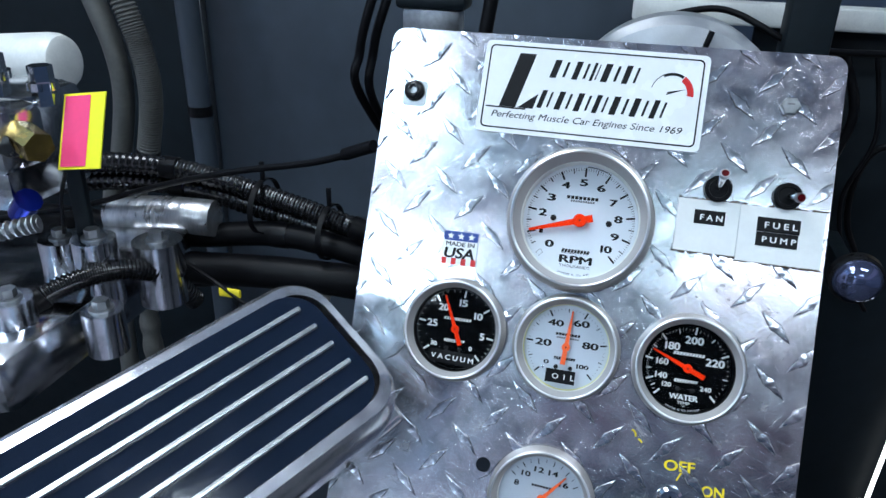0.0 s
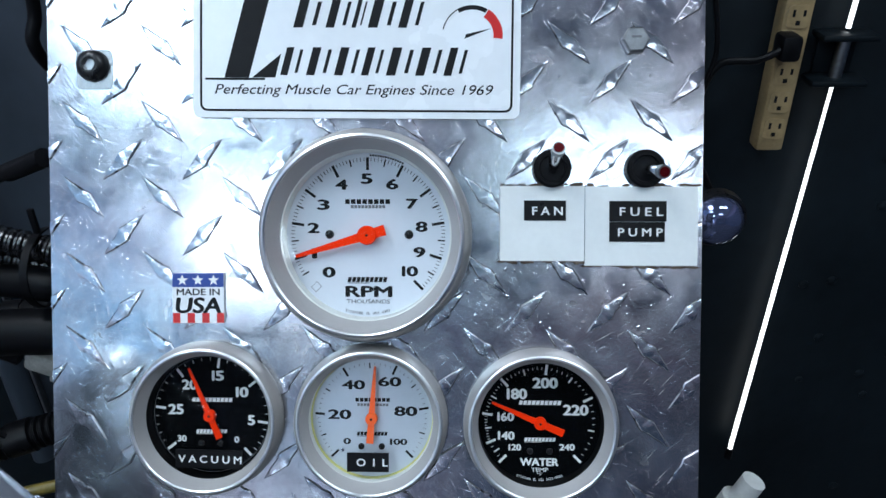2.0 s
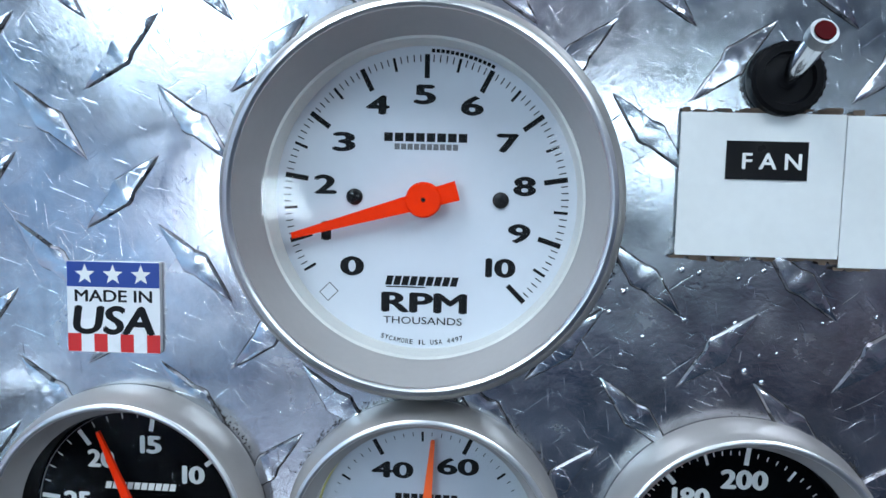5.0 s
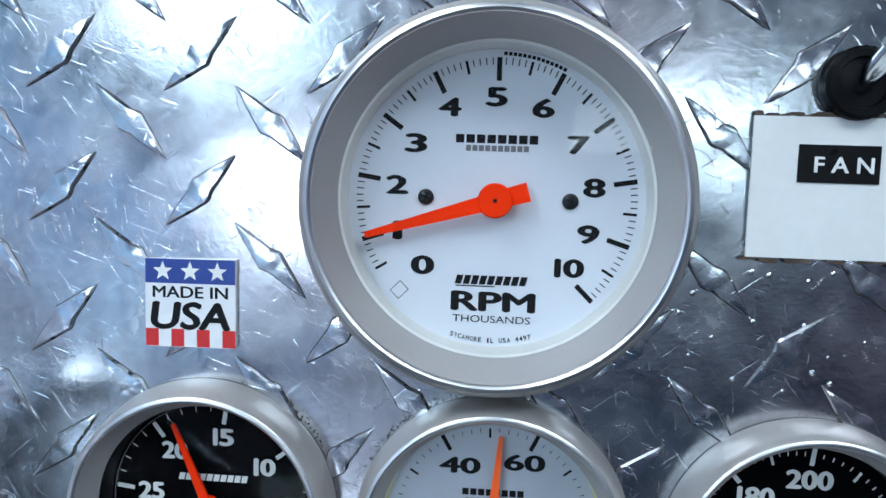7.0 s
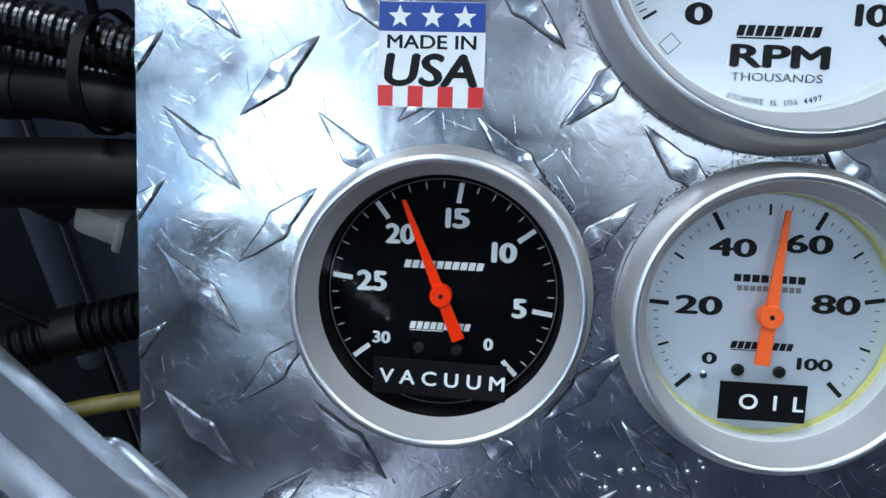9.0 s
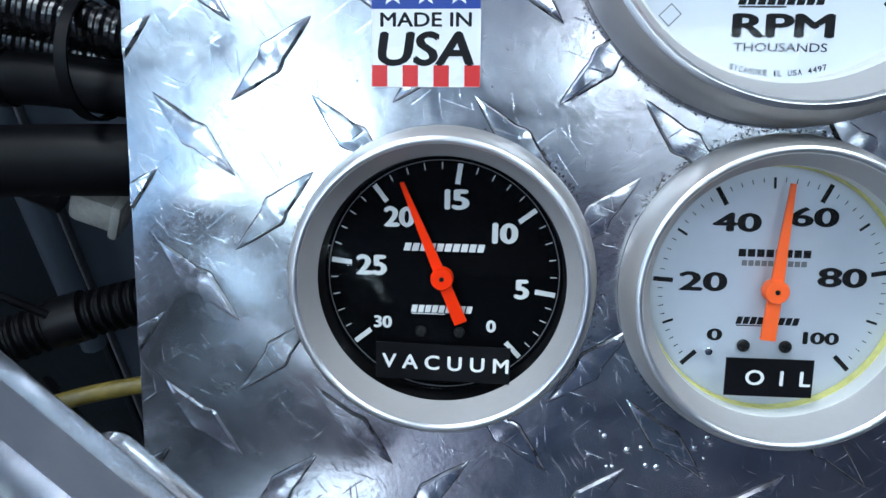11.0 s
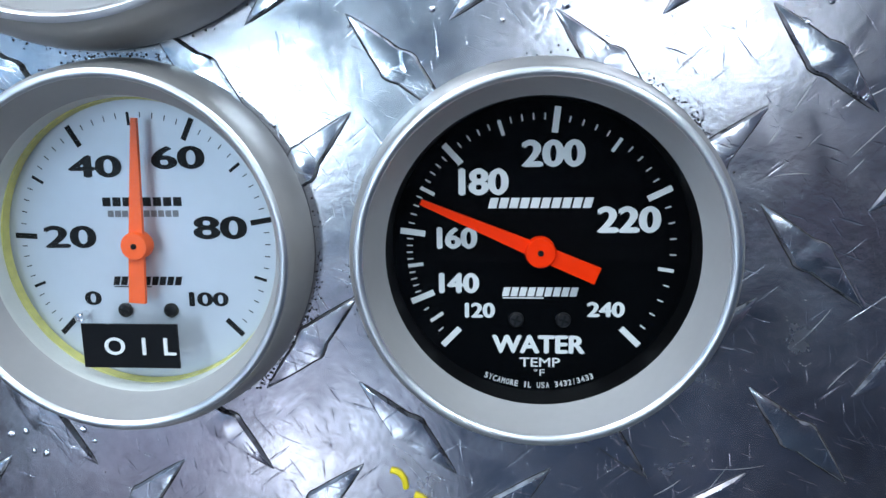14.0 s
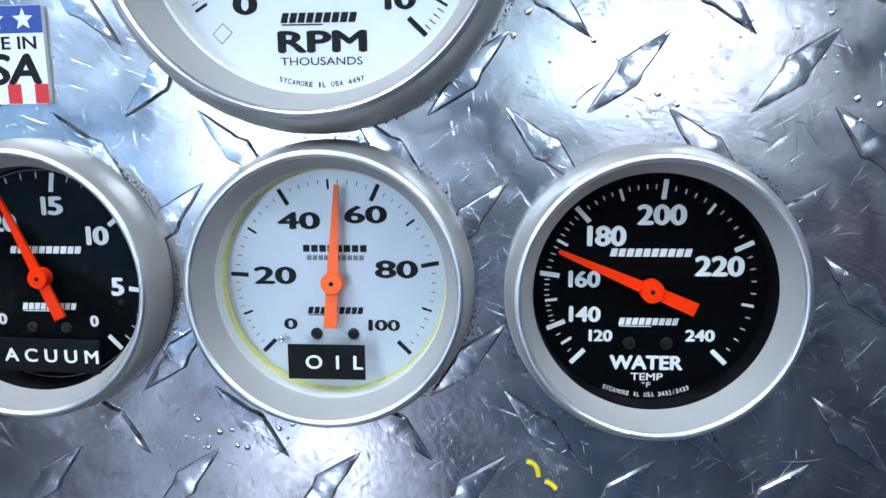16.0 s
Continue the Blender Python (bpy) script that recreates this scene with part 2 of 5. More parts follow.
LILAC_WALL = material("lilac grey wall paint", (0.56, 0.45, 0.54), 0.7, 0, 0.1, 1.5, 0.0005, 60)
WALL_PAINT = material("pale blue wall paint", (0.36, 0.54, 0.74), 0.7, 0, 0.08, 1.5, 0.0005, 60)
CEILING_PAINT = material("pale ceiling paint", (0.58, 0.68, 0.79), 0.8, 0, 0.06, 1.5, 0.0005, 60)
FLOOR_PAINT = material("dark concrete floor", (0.07, 0.07, 0.08), 0.5, 0, 0.35, 2.5, 0.0006, 30)
BLUE_PLASTIC = material("blue plastic", (0.02, 0.10, 0.45), 0.3, 0, 0.1, 40)

# ---- mesh helpers ----


def mesh_of(name, bm, mat, smooth=True):
    bmesh.ops.recalc_face_normals(bm, faces=bm.faces)
    me = bpy.data.meshes.new(name)
    bm.to_mesh(me)
    bm.free()
    me.materials.append(mat)
    if smooth:
        me.shade_smooth()
        me.set_sharp_from_angle(angle=radians(35))
    return me


def part(name, bm, mat, parent, label="", smooth=True):
    ob = new(name, mesh_of(name, bm, mat, smooth) if isinstance(bm, bmesh.types.BMesh) else bm)
    ob.parent = parent
    return tagged(ob, label)


def thing(name, m, label, category, group="", kind=""):
    ob = new(name)
    ob.empty_display_size = 0.02
    ob.matrix_world = m
    return tagged(ob, label, category, group, kind)


def single(name, bm, mat, m, label, category, group="", kind="", smooth=True):
    ob = new(name, mesh_of(name, bm, mat, smooth))
    ob.matrix_world = m
    return tagged(ob, label, category, group, kind)


def on_panel(x, z, y=0.0, turn=0.0):
    """A place on the panel's face; turn in degrees, clockwise as one faces it."""
    return TIP @ Matrix.Translation((x, y, z)) @ Matrix.Rotation(radians(turn), 4, "Y")


def lathe(profile, steps=64, bm=None, at=(0, 0, 0)):
    """Turns (radius, height) about the axis that points at the viewer; height is towards -y."""
    bm = bm or bmesh.new()
    rings = []
    for r, h in profile:
        if r < 1e-7:
            rings.append([bm.verts.new((at[0], at[1] - h, at[2]))])
        else:
            rings.append([bm.verts.new((at[0] + r * math.cos(2 * math.pi * k / steps), at[1] - h, at[2] + r * math.sin(2 * math.pi * k / steps))) for k in range(steps)])
    for a, b in zip(rings, rings[1:]):
        for k in range(steps):
            n = (k + 1) % steps
            if len(a) == 1 and len(b) == 1:
                continue
            if len(a) == 1:
                bm.faces.new((a[0], b[k], b[n]))
            elif len(b) == 1:
                bm.faces.new((a[k], b[0], a[n]))
            else:
                bm.faces.new((a[k], b[k], b[n], a[n]))
    return bm


def box(sx, sy, sz, bevel=0.0, at=(0, 0, 0), bm=None, segments=2):
    own = bmesh.new()
    bmesh.ops.create_cube(own, size=1, matrix=Matrix.Translation(at) @ Matrix.Diagonal((sx, sy, sz, 1)))
    if bevel:
        bmesh.ops.bevel(own, geom=own.edges[:], offset=bevel, segments=segments, affect="EDGES", profile=0.5)
    if bm is None:
        return own
    join(bm, own)
    return bm


def join(bm, own, m=None):
    if m is not None:
        own.transform(m)
    me = bpy.data.meshes.new("joined")
    own.to_mesh(me)
    own.free()
    bm.from_mesh(me)
    bpy.data.meshes.remove(me)
    return bm


def flat(outline, thick, h=0.0, bm=None):
    """A flat piece from its outline in x and z, its back at height h over the face, thick towards the viewer."""
    bm = bm or bmesh.new()
    back = [bm.verts.new((x, -h, z)) for x, z in outline]
    front = [bm.verts.new((x, -h - thick, z)) for x, z in outline]
    bm.faces.new(front)
    bm.faces.new(back[::-1])
    for k in range(len(outline)):
        n = (k + 1) % len(outline)
        bm.faces.new((back[k], back[n], front[n], front[k]))
    return bm


def rounded(w, h, r, steps=5, at=(0, 0)):
    out = []
    for cx, cz, a0 in ((w / 2 - r, h / 2 - r, 0), (-w / 2 + r, h / 2 - r, 90), (-w / 2 + r, -h / 2 + r, 180), (w / 2 - r, -h / 2 + r, 270)):
        for k in range(steps + 1):
            a = radians(a0 + 90 * k / steps)
            out.append((at[0] + cx + r * math.cos(a), at[1] + cz + r * math.sin(a)))
    return out


def rect(x0, z0, x1, z1):
    return [(x0, z0), (x1, z0), (x1, z1), (x0, z1)]


def slanted(x, z, w, h, lean=0.25):
    """A leaning block with its foot at x, z."""
    return [(x, z), (x + w, z), (x + w + lean * h, z + h), (x + lean * h, z + h)]


def lettering(name, words, w, h, x, z, height, mat, parent, turn=0.0, bold=0.0, shear=0.0, thick=0.00006, label=""):
    """Words in the built-in font, fitted into w by h round x, z at that height over the parent's face."""
    cu = bpy.data.curves.new(name, "FONT")
    cu.body, cu.align_x, cu.align_y, cu.size = words, "CENTER", "CENTER", 1.0
    cu.shear, cu.extrude, cu.resolution_u = shear, 0.01, 4
    ob = new(name, cu)
    me = bpy.data.meshes.new_from_object(ob.evaluated_get(bpy.context.evaluated_depsgraph_get()))
    bpy.data.objects.remove(ob)
    bpy.data.curves.remove(cu)
    if bold > 0:
        # heavier strokes: the same outline laid over itself with small shifts
        heavy = bmesh.new()
        for k, (dx, dy) in enumerate(((0, 0), (bold, 0), (-bold, 0), (0, bold * 0.7), (0, -bold * 0.7))):
            own = bmesh.new()
            own.from_mesh(me)
            join(heavy, own, Matrix.Translation((dx, dy, 0.004 * k)))
        heavy.to_mesh(me)
        heavy.free()
    co = np.array([v.co[:] for v in me.vertices])
    lo, hi = co.min(0), co.max(0)
    size = np.maximum(hi - lo, 1e-6)
    me.transform(Matrix.Rotation(radians(turn), 4, "Y") @ Matrix.Rotation(radians(90), 4, "X") @ Matrix.Diagonal((w / size[0], h / size[1], thick / size[2], 1)) @ Matrix.Translation(-Vector((lo + hi) / 2)))
    me.transform(Matrix.Translation((x, -height - thick / 2, z)))
    me.materials.clear()
    me.materials.append(mat)
    return part(name, me, mat, parent, label)


def numeral(words, w, h, x, z, height, mat, parent, bold):
    """A number on a dial; a leading 1 stands close to what follows it."""
    if len(words) > 1 and words[0] == "1":
        rest = w * (0.60 if len(words) == 2 else 0.71)
        lettering("numeral", words[1:], rest, h, x + (w - rest) / 2, z, height, mat, parent, bold=bold)
        one = w * (0.19 if len(words) == 2 else 0.125)
        lettering("numeral", "1", one, h, x + w / 2 - rest - w * 0.055 - one / 2, z, height, mat, parent, bold=bold)
    else:
        lettering("numeral", words, w, h, x, z, height, mat, parent, bold=bold)


def sweep(points, radius, steps=10, bm=None, ribs=0, rib=0.0, cuts=14):
    """A round hose through the points; ribs: how many corrugations of that depth."""
    bm = bm or bmesh.new()
    pts = [Vector(p) for p in points]
    fine = []
    for k in range(len(pts) - 1):
        p0, p1, p2, p3 = pts[max(k - 1, 0)], pts[k], pts[k + 1], pts[min(k + 2, len(pts) - 1)]
        for j in range(cuts):
            u = j / cuts
            fine.append(0.5 * (2 * p1 + (p2 - p0) * u + (2 * p0 - 5 * p1 + 4 * p2 - p3) * u * u + (3 * p1 - p0 - 3 * p2 + p3) * u ** 3))
    fine.append(pts[-1])
    if ribs:
        dense, total = [], len(fine) - 1
        for k in range(ribs * 4 + 1):
            s = k / (ribs * 4) * total
            i = min(int(s), total - 1)
            dense.append(fine[i].lerp(fine[i + 1], s - i))
        fine = dense
    rings, side = [], None
    for k, p in enumerate(fine):
        ahead = (fine[min(k + 1, len(fine) - 1)] - fine[max(k - 1, 0)]).normalized()
        if side is None:
            side = ahead.orthogonal().normalized()
        side = (side - ahead * side.dot(ahead)).normalized()
        up = ahead.cross(side)
        r = radius - (rib if ribs and k % 4 in (0, 3) else 0)
        rings.append([bm.verts.new(p + (side * math.cos(2 * math.pi * j / steps) + up * math.sin(2 * math.pi * j / steps)) * r) for j in range(steps)])
    for a, b in zip(rings, rings[1:]):
        for j in range(steps):
            n = (j + 1) % steps
            bm.faces.new((a[j], a[n], b[n], b[j]))
    bm.faces.new(rings[0][::-1])
    bm.faces.new(rings[-1])
    return bm


# ---- the room ----
X0, X1, Y0, Y1, ZC = -1.75, 2.8, -4.6, 1.2, 2.9


def slab(name, sx, sy, sz, at, mat, label, category):
    return single(name, box(sx, sy, sz), mat, Matrix.Translation(at), label, category, kind="structure", smooth=False)


XM, YM = (X0 + X1) / 2, (Y0 + Y1) / 2
slab("floor", X1 - X0 + 0.4, Y1 - Y0 + 0.4, 0.1, (XM, YM, -0.05), FLOOR_PAINT, "dark stained concrete workshop floor", "floor")
slab("ceiling", X1 - X0 + 0.4, Y1 - Y0 + 0.4, 0.1, (XM, YM, ZC + 0.05), CEILING_PAINT, "white painted workshop ceiling", "ceiling")
# the walls are added, their paint bands set by what the plate mirrors
DADO = 1.95  # the walls are dark below this height
for name, sx, sy, px, py, lower, upper in (
    ("wall_north", X1 - X0, 0.1, XM, Y1 + 0.05, DARK_WALL, DARK_WALL),
    ("wall_west", 0.1, Y1 - Y0 + 0.2, X0 - 0.05, YM, PALE_WALL, WALL_PAINT),
    ("wall_east", 0.1, Y1 - Y0 + 0.2, X1 + 0.05, YM, DARK_WALL, LILAC_WALL),
):
    slab(name, sx, sy, ZC - DADO, (px, py, (ZC + DADO) / 2), upper, "painted upper part of an added workshop wall", "wall")
    slab(name, sx, sy, DADO, (px, py, DADO / 2), lower, "dark painted lower part of an added workshop wall", "wall")
# a window in the dark lower part of the south wall
WX0, WX1, WZ0, WZ1 = -1.40, -0.62, 0.70, 1.50
# unseen south wall, toned in bands to shape the plate's reflections
HIGH = 2.38  # past the window the dark paint reaches higher
for x0, x1, z0, z1, paint in ((X0, WX0, 0, DADO, PALE_WALL), (WX1, -0.25, 0, DADO, PALE_WALL), (-0.25, X1, 0, HIGH, DARK_WALL), (WX0, WX1, 0, WZ0, PALE_WALL), (WX0, WX1, WZ1, DADO, PALE_WALL), (X0, -0.25, DADO, ZC, GREY_WALL), (-0.25, X1, HIGH, ZC, LILAC_WALL)):
    slab("wall_south", x1 - x0, 0.1, z1 - z0, ((x0 + x1) / 2, Y0 - 0.05, (z0 + z1) / 2), paint, "painted part of an unseen workshop wall, toned for reflections", "wall")
win = thing("window_1", Matrix.Translation(((WX0 + WX1) / 2, Y0 - 0.04, (WZ0 + WZ1) / 2)), "workshop window with white frame and daylight outside", "window", kind="structure")
ww, wh = WX1 - WX0, WZ1 - WZ0
for sx, sz, px, pz in ((0.05, wh, -ww / 2 + 0.025, 0), (0.05, wh, ww / 2 - 0.025, 0), (ww - 0.1, 0.05, 0, wh / 2 - 0.025), (ww - 0.1, 0.05, 0, -wh / 2 + 0.025), (0.03, wh - 0.1, 0, 0)):
    part("frame_bar", box(sx, 0.06, sz, 0.004, (px, 0, pz)), WHITE_PLASTIC, win)
part("sill", box(ww + 0.1, 0.12, 0.03, 0.004, (0, 0.06, -wh / 2 - 0.015)), WHITE_PLASTIC, win)
slab("backdrop", 4.0, 0.05, 2.8, ((WX0 + WX1) / 2, Y0 - 0.9, 1.4), SKY_GLOW, "bright overcast daylight outside the window", "backdrop")


def unseen_ceiling_lamp(x, y, w, d, energy, tint=(0.68, 0.85, 1.0)):
    lamp = thing("unseen_ceiling_lamp", Matrix.Translation((x, y, ZC)), "lit rectangular white ceiling lamp with metal frame, added out of view", "lamp", "ceiling lamps")
    frame_bm = box(w + 0.06, 0.03, 0.06, 0.004, (0, d / 2 + 0.015, -0.03))
    for sx, sy, px, py in ((w + 0.06, 0.03, 0, -d / 2 - 0.015), (0.03, d, w / 2 + 0.015, 0), (0.03, d, -w / 2 - 0.015, 0)):
        box(sx, sy, 0.06, 0.004, (px, py, -0.03), frame_bm)
    part("frame", frame_bm, WHITE_PLASTIC, lamp)
    part("diffuser", box(w, d, 0.01, 0, (0, 0, -0.045)), LAMP_GLOW, lamp, "glowing white diffuser", smooth=False)
    data = bpy.data.lights.new("lamp_light", "AREA")
    data.shape, data.size, data.size_y, data.energy, data.color = "RECTANGLE", w, d, energy, tint
    light = new("lamp_light", data)
    light.parent = lamp
    light.matrix_local = Matrix.Translation((0, 0, -0.056))
    return lamp


# out of view, placed by its mirror image in the tachometer glass
unseen_ceiling_lamp(-1.05, -3.44, 0.33, 0.50, 27)
# unseen fill lamps, added to brighten the plate, dials and bezels
unseen_ceiling_lamp(0.85, -2.7, 0.9, 0.40, 9)
unseen_ceiling_lamp(-1.0, -1.55, 0.6, 1.2, 13, (0.52, 0.80, 1.0))
unseen_ceiling_lamp(-0.7, -0.2, 0.6, 0.8, 18, (0.78, 0.88, 1.0))
unseen_ceiling_lamp(1.1, -0.5, 1.2, 0.4, 16)

# ---- the test stand behind the panel ----
WALL_Y = 0.62


def back_sheet(name, x0, x1, z0, z1, y, mat, label):
    ob = thing(name, Matrix.Translation(((x0 + x1) / 2, y, (z0 + z1) / 2)), label, "sheet metal", kind="structure")
    part("sheet", box(x1 - x0, 0.012, z1 - z0, 0.002), mat, ob)
    return ob


shield = back_sheet("back_sheet", 0.26, 1.5, 0.0, 1.176, WALL_Y + 0.01, BLACK_SHEET, "black painted sheet metal backing with dimples and dents")
slate = back_sheet("side_sheet", -0.575, 0.22, 0.0, 1.9, WALL_Y + 0.012, DARK_SHEET, "smooth dark slate sheet metal backing")
part("edge_trim", box(0.012, 0.02, 1.9, 0.003, (-0.3975, -0.006, 0)), BLACK_SHEET, slate)
part("edge_trim", box(0.005, 0.022, 1.9, 0.002, (-0.382, -0.008, 0)), ZINC, slate, "bare metal edge trim")
rng = random.Random(4)
for k in range(26):
    px, pz = rng.uniform(-0.27, -0.02), rng.uniform(-0.55, 0.5)
    r = rng.uniform(0.006, 0.011)
    part("dimple", lathe([(r, 0.004), (r * 0.9, 0.008), (r * 0.4, 0.0095), (0, 0.010)], 16, at=(px, 0, pz)), BLACK_SHEET, shield)
rail = thing("white_rail", Matrix.Translation((0.65, WALL_Y - 0.01, 1.186)), "white painted metal rail along the top of the backing", "rail", kind="structure")
part("rail_bar", box(1.1, 0.04, 0.028, 0.004), WHITE_PLASTIC, rail)
post = thing("dark_post", Matrix.Translation((0.30, 0.5, 0.75)), "black painted upright post of the stand", "post", kind="structure")
part("post_body", box(0.05, 0.05, 1.5, 0.004), BLACK_SHEET, post)


def power_strip():
    ob = thing("power_strip", Matrix.Translation((0.5165, WALL_Y, 1.0505)), "aged beige plastic power strip screwed upright to the backing", "power strip")
    part("body", box(0.034, 0.030, 0.27, 0.005, (0, -0.015, 0)), BEIGE, ob)
    for k in range(6):
        z = -0.105 + 0.034 * k
        out = part("socket", flat(rounded(0.026, 0.026, 0.006), 0.0012, 0.0300), BEIGE, ob)
        out.location = (0, 0, z)
        for dx, dz, w, h in ((-0.006, 0.004, 0.003, 0.008), (0.006, 0.004, 0.003, 0.007), (0, -0.007, 0.005, 0.005)):
            part("slot", flat(rect(dx - w / 2, dz - h / 2, dx + w / 2, dz + h / 2), 0.0004, 0.0312), BLACK_INK, out)
    part("switch", box(0.014, 0.008, 0.022, 0.002, (0, -0.033, 0.115)), BLACK_INK, ob, "blue black rocker switch")
    part("indicator", lathe([(0.003, 0.030), (0.003, 0.032), (0, 0.0325)], 12, at=(-0.008, 0, 0.095)), RED_INK, ob, "small red indicator lamp")
    return ob


power_strip()
plug = thing("power_plug", Matrix.Translation((0.498, WALL_Y - 0.03, 1.052)), "black plug with cord in the power strip", "plug")
part("plug", box(0.024, 0.034, 0.030, 0.006, (0.006, -0.017, 0)), RUBBER, plug)
part("cord", sweep([(0.0, -0.025, 0), (-0.03, -0.03, -0.012), (-0.07, -0.025, -0.018), (-0.085, -0.02, -0.06), (-0.075, 0.0, -0.13), (-0.045, 0.01, -0.19), (-0.02, 0.012, -0.24)], 0.0045), RUBBER, plug)


def bright_rod():
    # taken for a chrome rod; emission stands in for its bright reflection
    ob = thing("bright_rod", Matrix.Translation((0.584, WALL_Y - 0.02, 0.736)), "thin shiny rod clipped upright to the backing, its shine made as glow", "lamp")
    lean = lambda z: -0.0203 + (z + 0.341) * 0.0254
    for z0, z1, r in ((-0.341, -0.16, 0.0034), (-0.16, 0.05, 0.0030), (0.05, 0.19, 0.0025), (0.19, 0.262, 0.0020), (0.33, 0.40, 0.0028), (0.40, 0.48, 0.0020)):
        part("tube", sweep([(lean(z0), 0, z0), (lean(z1), 0, z1)], r, 14), ROD_GLOW, ob, "white rod length, glowing in place of its shine")
    for dz in (0.268, 0.322):
        part("clip_plate", box(0.066, 0.038, 0.008, 0.003, (lean(dz), 0.0, dz)), BLACK_SHEET, ob)
    part("clip_back", box(0.046, 0.006, 0.054, 0.002, (lean(0.295), 0.018, 0.295)), BLACK_SHEET, ob)
    part("rod_collar", sweep([(lean(0.266), 0, 0.266), (lean(0.326), 0, 0.326)], 0.0075, 14), ZINC, ob, "grey metal collar")
    part("end_cap", sweep([(lean(-0.341), 0, -0.341), (lean(-0.36), 0, -0.361)], 0.006, 12), RUBBER, ob)
    return ob


bright_rod()

# a domed lens and a bottle beside the panel, low on the stand
dome = thing("domed_lamp", Matrix.Translation((0.3815, 0.36, 0.9405)), "round clear domed lamp with chrome rim", "lamp")
part("lens", lathe([(0.026, 0.0), (0.024, 0.010), (0.016, 0.018), (0.007, 0.021), (0, 0.0215)], 40), BLUE_LENS, dome, "shiny bluish dome")
part("rim", lathe([(0.026, -0.012), (0.029, -0.010), (0.029, 0.002), (0.026, 0.003)], 40), BLACK_STEEL, dome)
part("bracket", box(0.02, 0.14, 0.02, 0.003, (0.0, 0.075, -0.01)), BLACK_SHEET, dome)
can = thing("shiny_can", Matrix.Translation((0.352, 0.16, 0.716)) @ Matrix.Rotation(radians(20), 4, "Y"), "shiny can with a blue band, its highlight painted as white", "can")
# white body and shoulder stand in for the highlight on shiny metal
part("body", sweep([(0, 0, -0.10), (0, 0, 0.06)], 0.015, 32), WHITE_PLASTIC, can)
part("holder", sweep([(0, 0.013, -0.05), (-0.02, 0.2, -0.06), (-0.05, 0.36, -0.07)], 0.010, 10), BLACK_SHEET, can, "black holder arm fixed to the post")
part("shoulder", sweep([(0, 0, 0.06), (0, 0, 0.085)], 0.010, 32), WHITE_PLASTIC, can)
part("band", sweep([(0, 0, -0.06), (0, 0, -0.01)], 0.0156, 32), BLUE_PLASTIC, can, "glossy blue band")

# polished drum behind the top edge
drum = thing("polished_drum", Matrix.Translation((0.155, 0.36, 1.09)), "polished round metal drum with dark spokes", "drum")
part("shell", lathe([(0.118, -0.05), (0.120, 0.0), (0.112, 0.012), (0.06, 0.022), (0.0, 0.024)], 64), FIN, drum)
for k in range(6):
    a = radians(15 + 60 * k)
    part("spoke", sweep([(0.02 * math.cos(a), -0.026, 0.02 * math.sin(a)), (0.112 * math.cos(a), -0.016, 0.112 * math.sin(a))], 0.003, 8), RUBBER, drum)
part("shaft", lathe([(0.014, 0.0), (0.014, 0.034), (0, 0.036)], 24), BLACK_STEEL, drum)
part("arm", box(0.03, 0.24, 0.03, 0.004, (0, 0.15, 0)), BLACK_SHEET, drum)


def hose(name, pts, r, mat, label, ribs=0, rib=0.0, category="hose", group="hoses", steps=12, bands=()):
    """bands: the points at which a short band of tape is wound round it."""
    if not bands:
        return single(name, sweep(pts, r, steps, ribs=ribs, rib=rib), mat, Matrix.Identity(4), label, category, group)
    ob = thing(name, Matrix.Identity(4), label, category, group)
    part("tube", sweep(pts, r, steps, ribs=ribs, rib=rib), mat, ob)
    for k in bands:
        a, b = Vector(pts[k]), Vector(pts[k + 1])
        way = (Vector(pts[k + 1]) - Vector(pts[k - 1])).normalized()
        part("tape_band", sweep([a - way * 0.008, a + way * 0.008], r * 1.07, 20), TAPE, ob, "band of black tape")
    return ob


# loops of cable over the panel's upper corner
hose("cable_loop", [(-0.11, 0.30, 1.02), (-0.122, 0.16, 1.15), (-0.118, 0.15, 1.19), (-0.104, 0.15, 1.24), (-0.08, 0.2, 1.34), (-0.06, 0.4, 1.45)], 0.004, RUBBER, "black cable looping behind the gauge panel", group="cables", category="cable")
hose("cable_loop", [(-0.10, 0.31, 1.02), (-0.112, 0.17, 1.14), (-0.109, 0.16, 1.19), (-0.094, 0.16, 1.24), (-0.07, 0.22, 1.35), (-0.04, 0.4, 1.45)], 0.004, RUBBER, "black cable looping behind the gauge panel", group="cables", category="cable")
hose("cable_loop", [(-0.0, 0.3, 1.0), (-0.01, 0.17, 1.16), (-0.006, 0.16, 1.24), (0.01, 0.2, 1.35)], 0.006, RUBBER, "thick black cable rising behind the gauge panel", group="cables", category="cable")
clamp = thing("hose_clamp", Matrix.Translation((-0.055, 0.16, 1.215)), "grey metal clamp holding cables above the panel", "clamp")
part("strap", box(0.05, 0.02, 0.03, 0.004), ZINC, clamp)
part("cap", box(0.06, 0.03, 0.012, 0.004, (0, 0, 0.02)), BLACK_SHEET, clamp)
part("stem", box(0.014, 0.014, 0.3, 0.002, (0, 0.02, -0.15)), BLACK_SHEET, clamp)
hose("cable_run", [(0.09, 0.5, 1.17), (0.2, 0.52, 1.20), (0.30, 0.5, 1.165), (0.42, 0.55, 1.155), (0.60, 0.58, 1.15)], 0.004, RUBBER, "black cable hanging under the white rail", group="cables", category="cable")
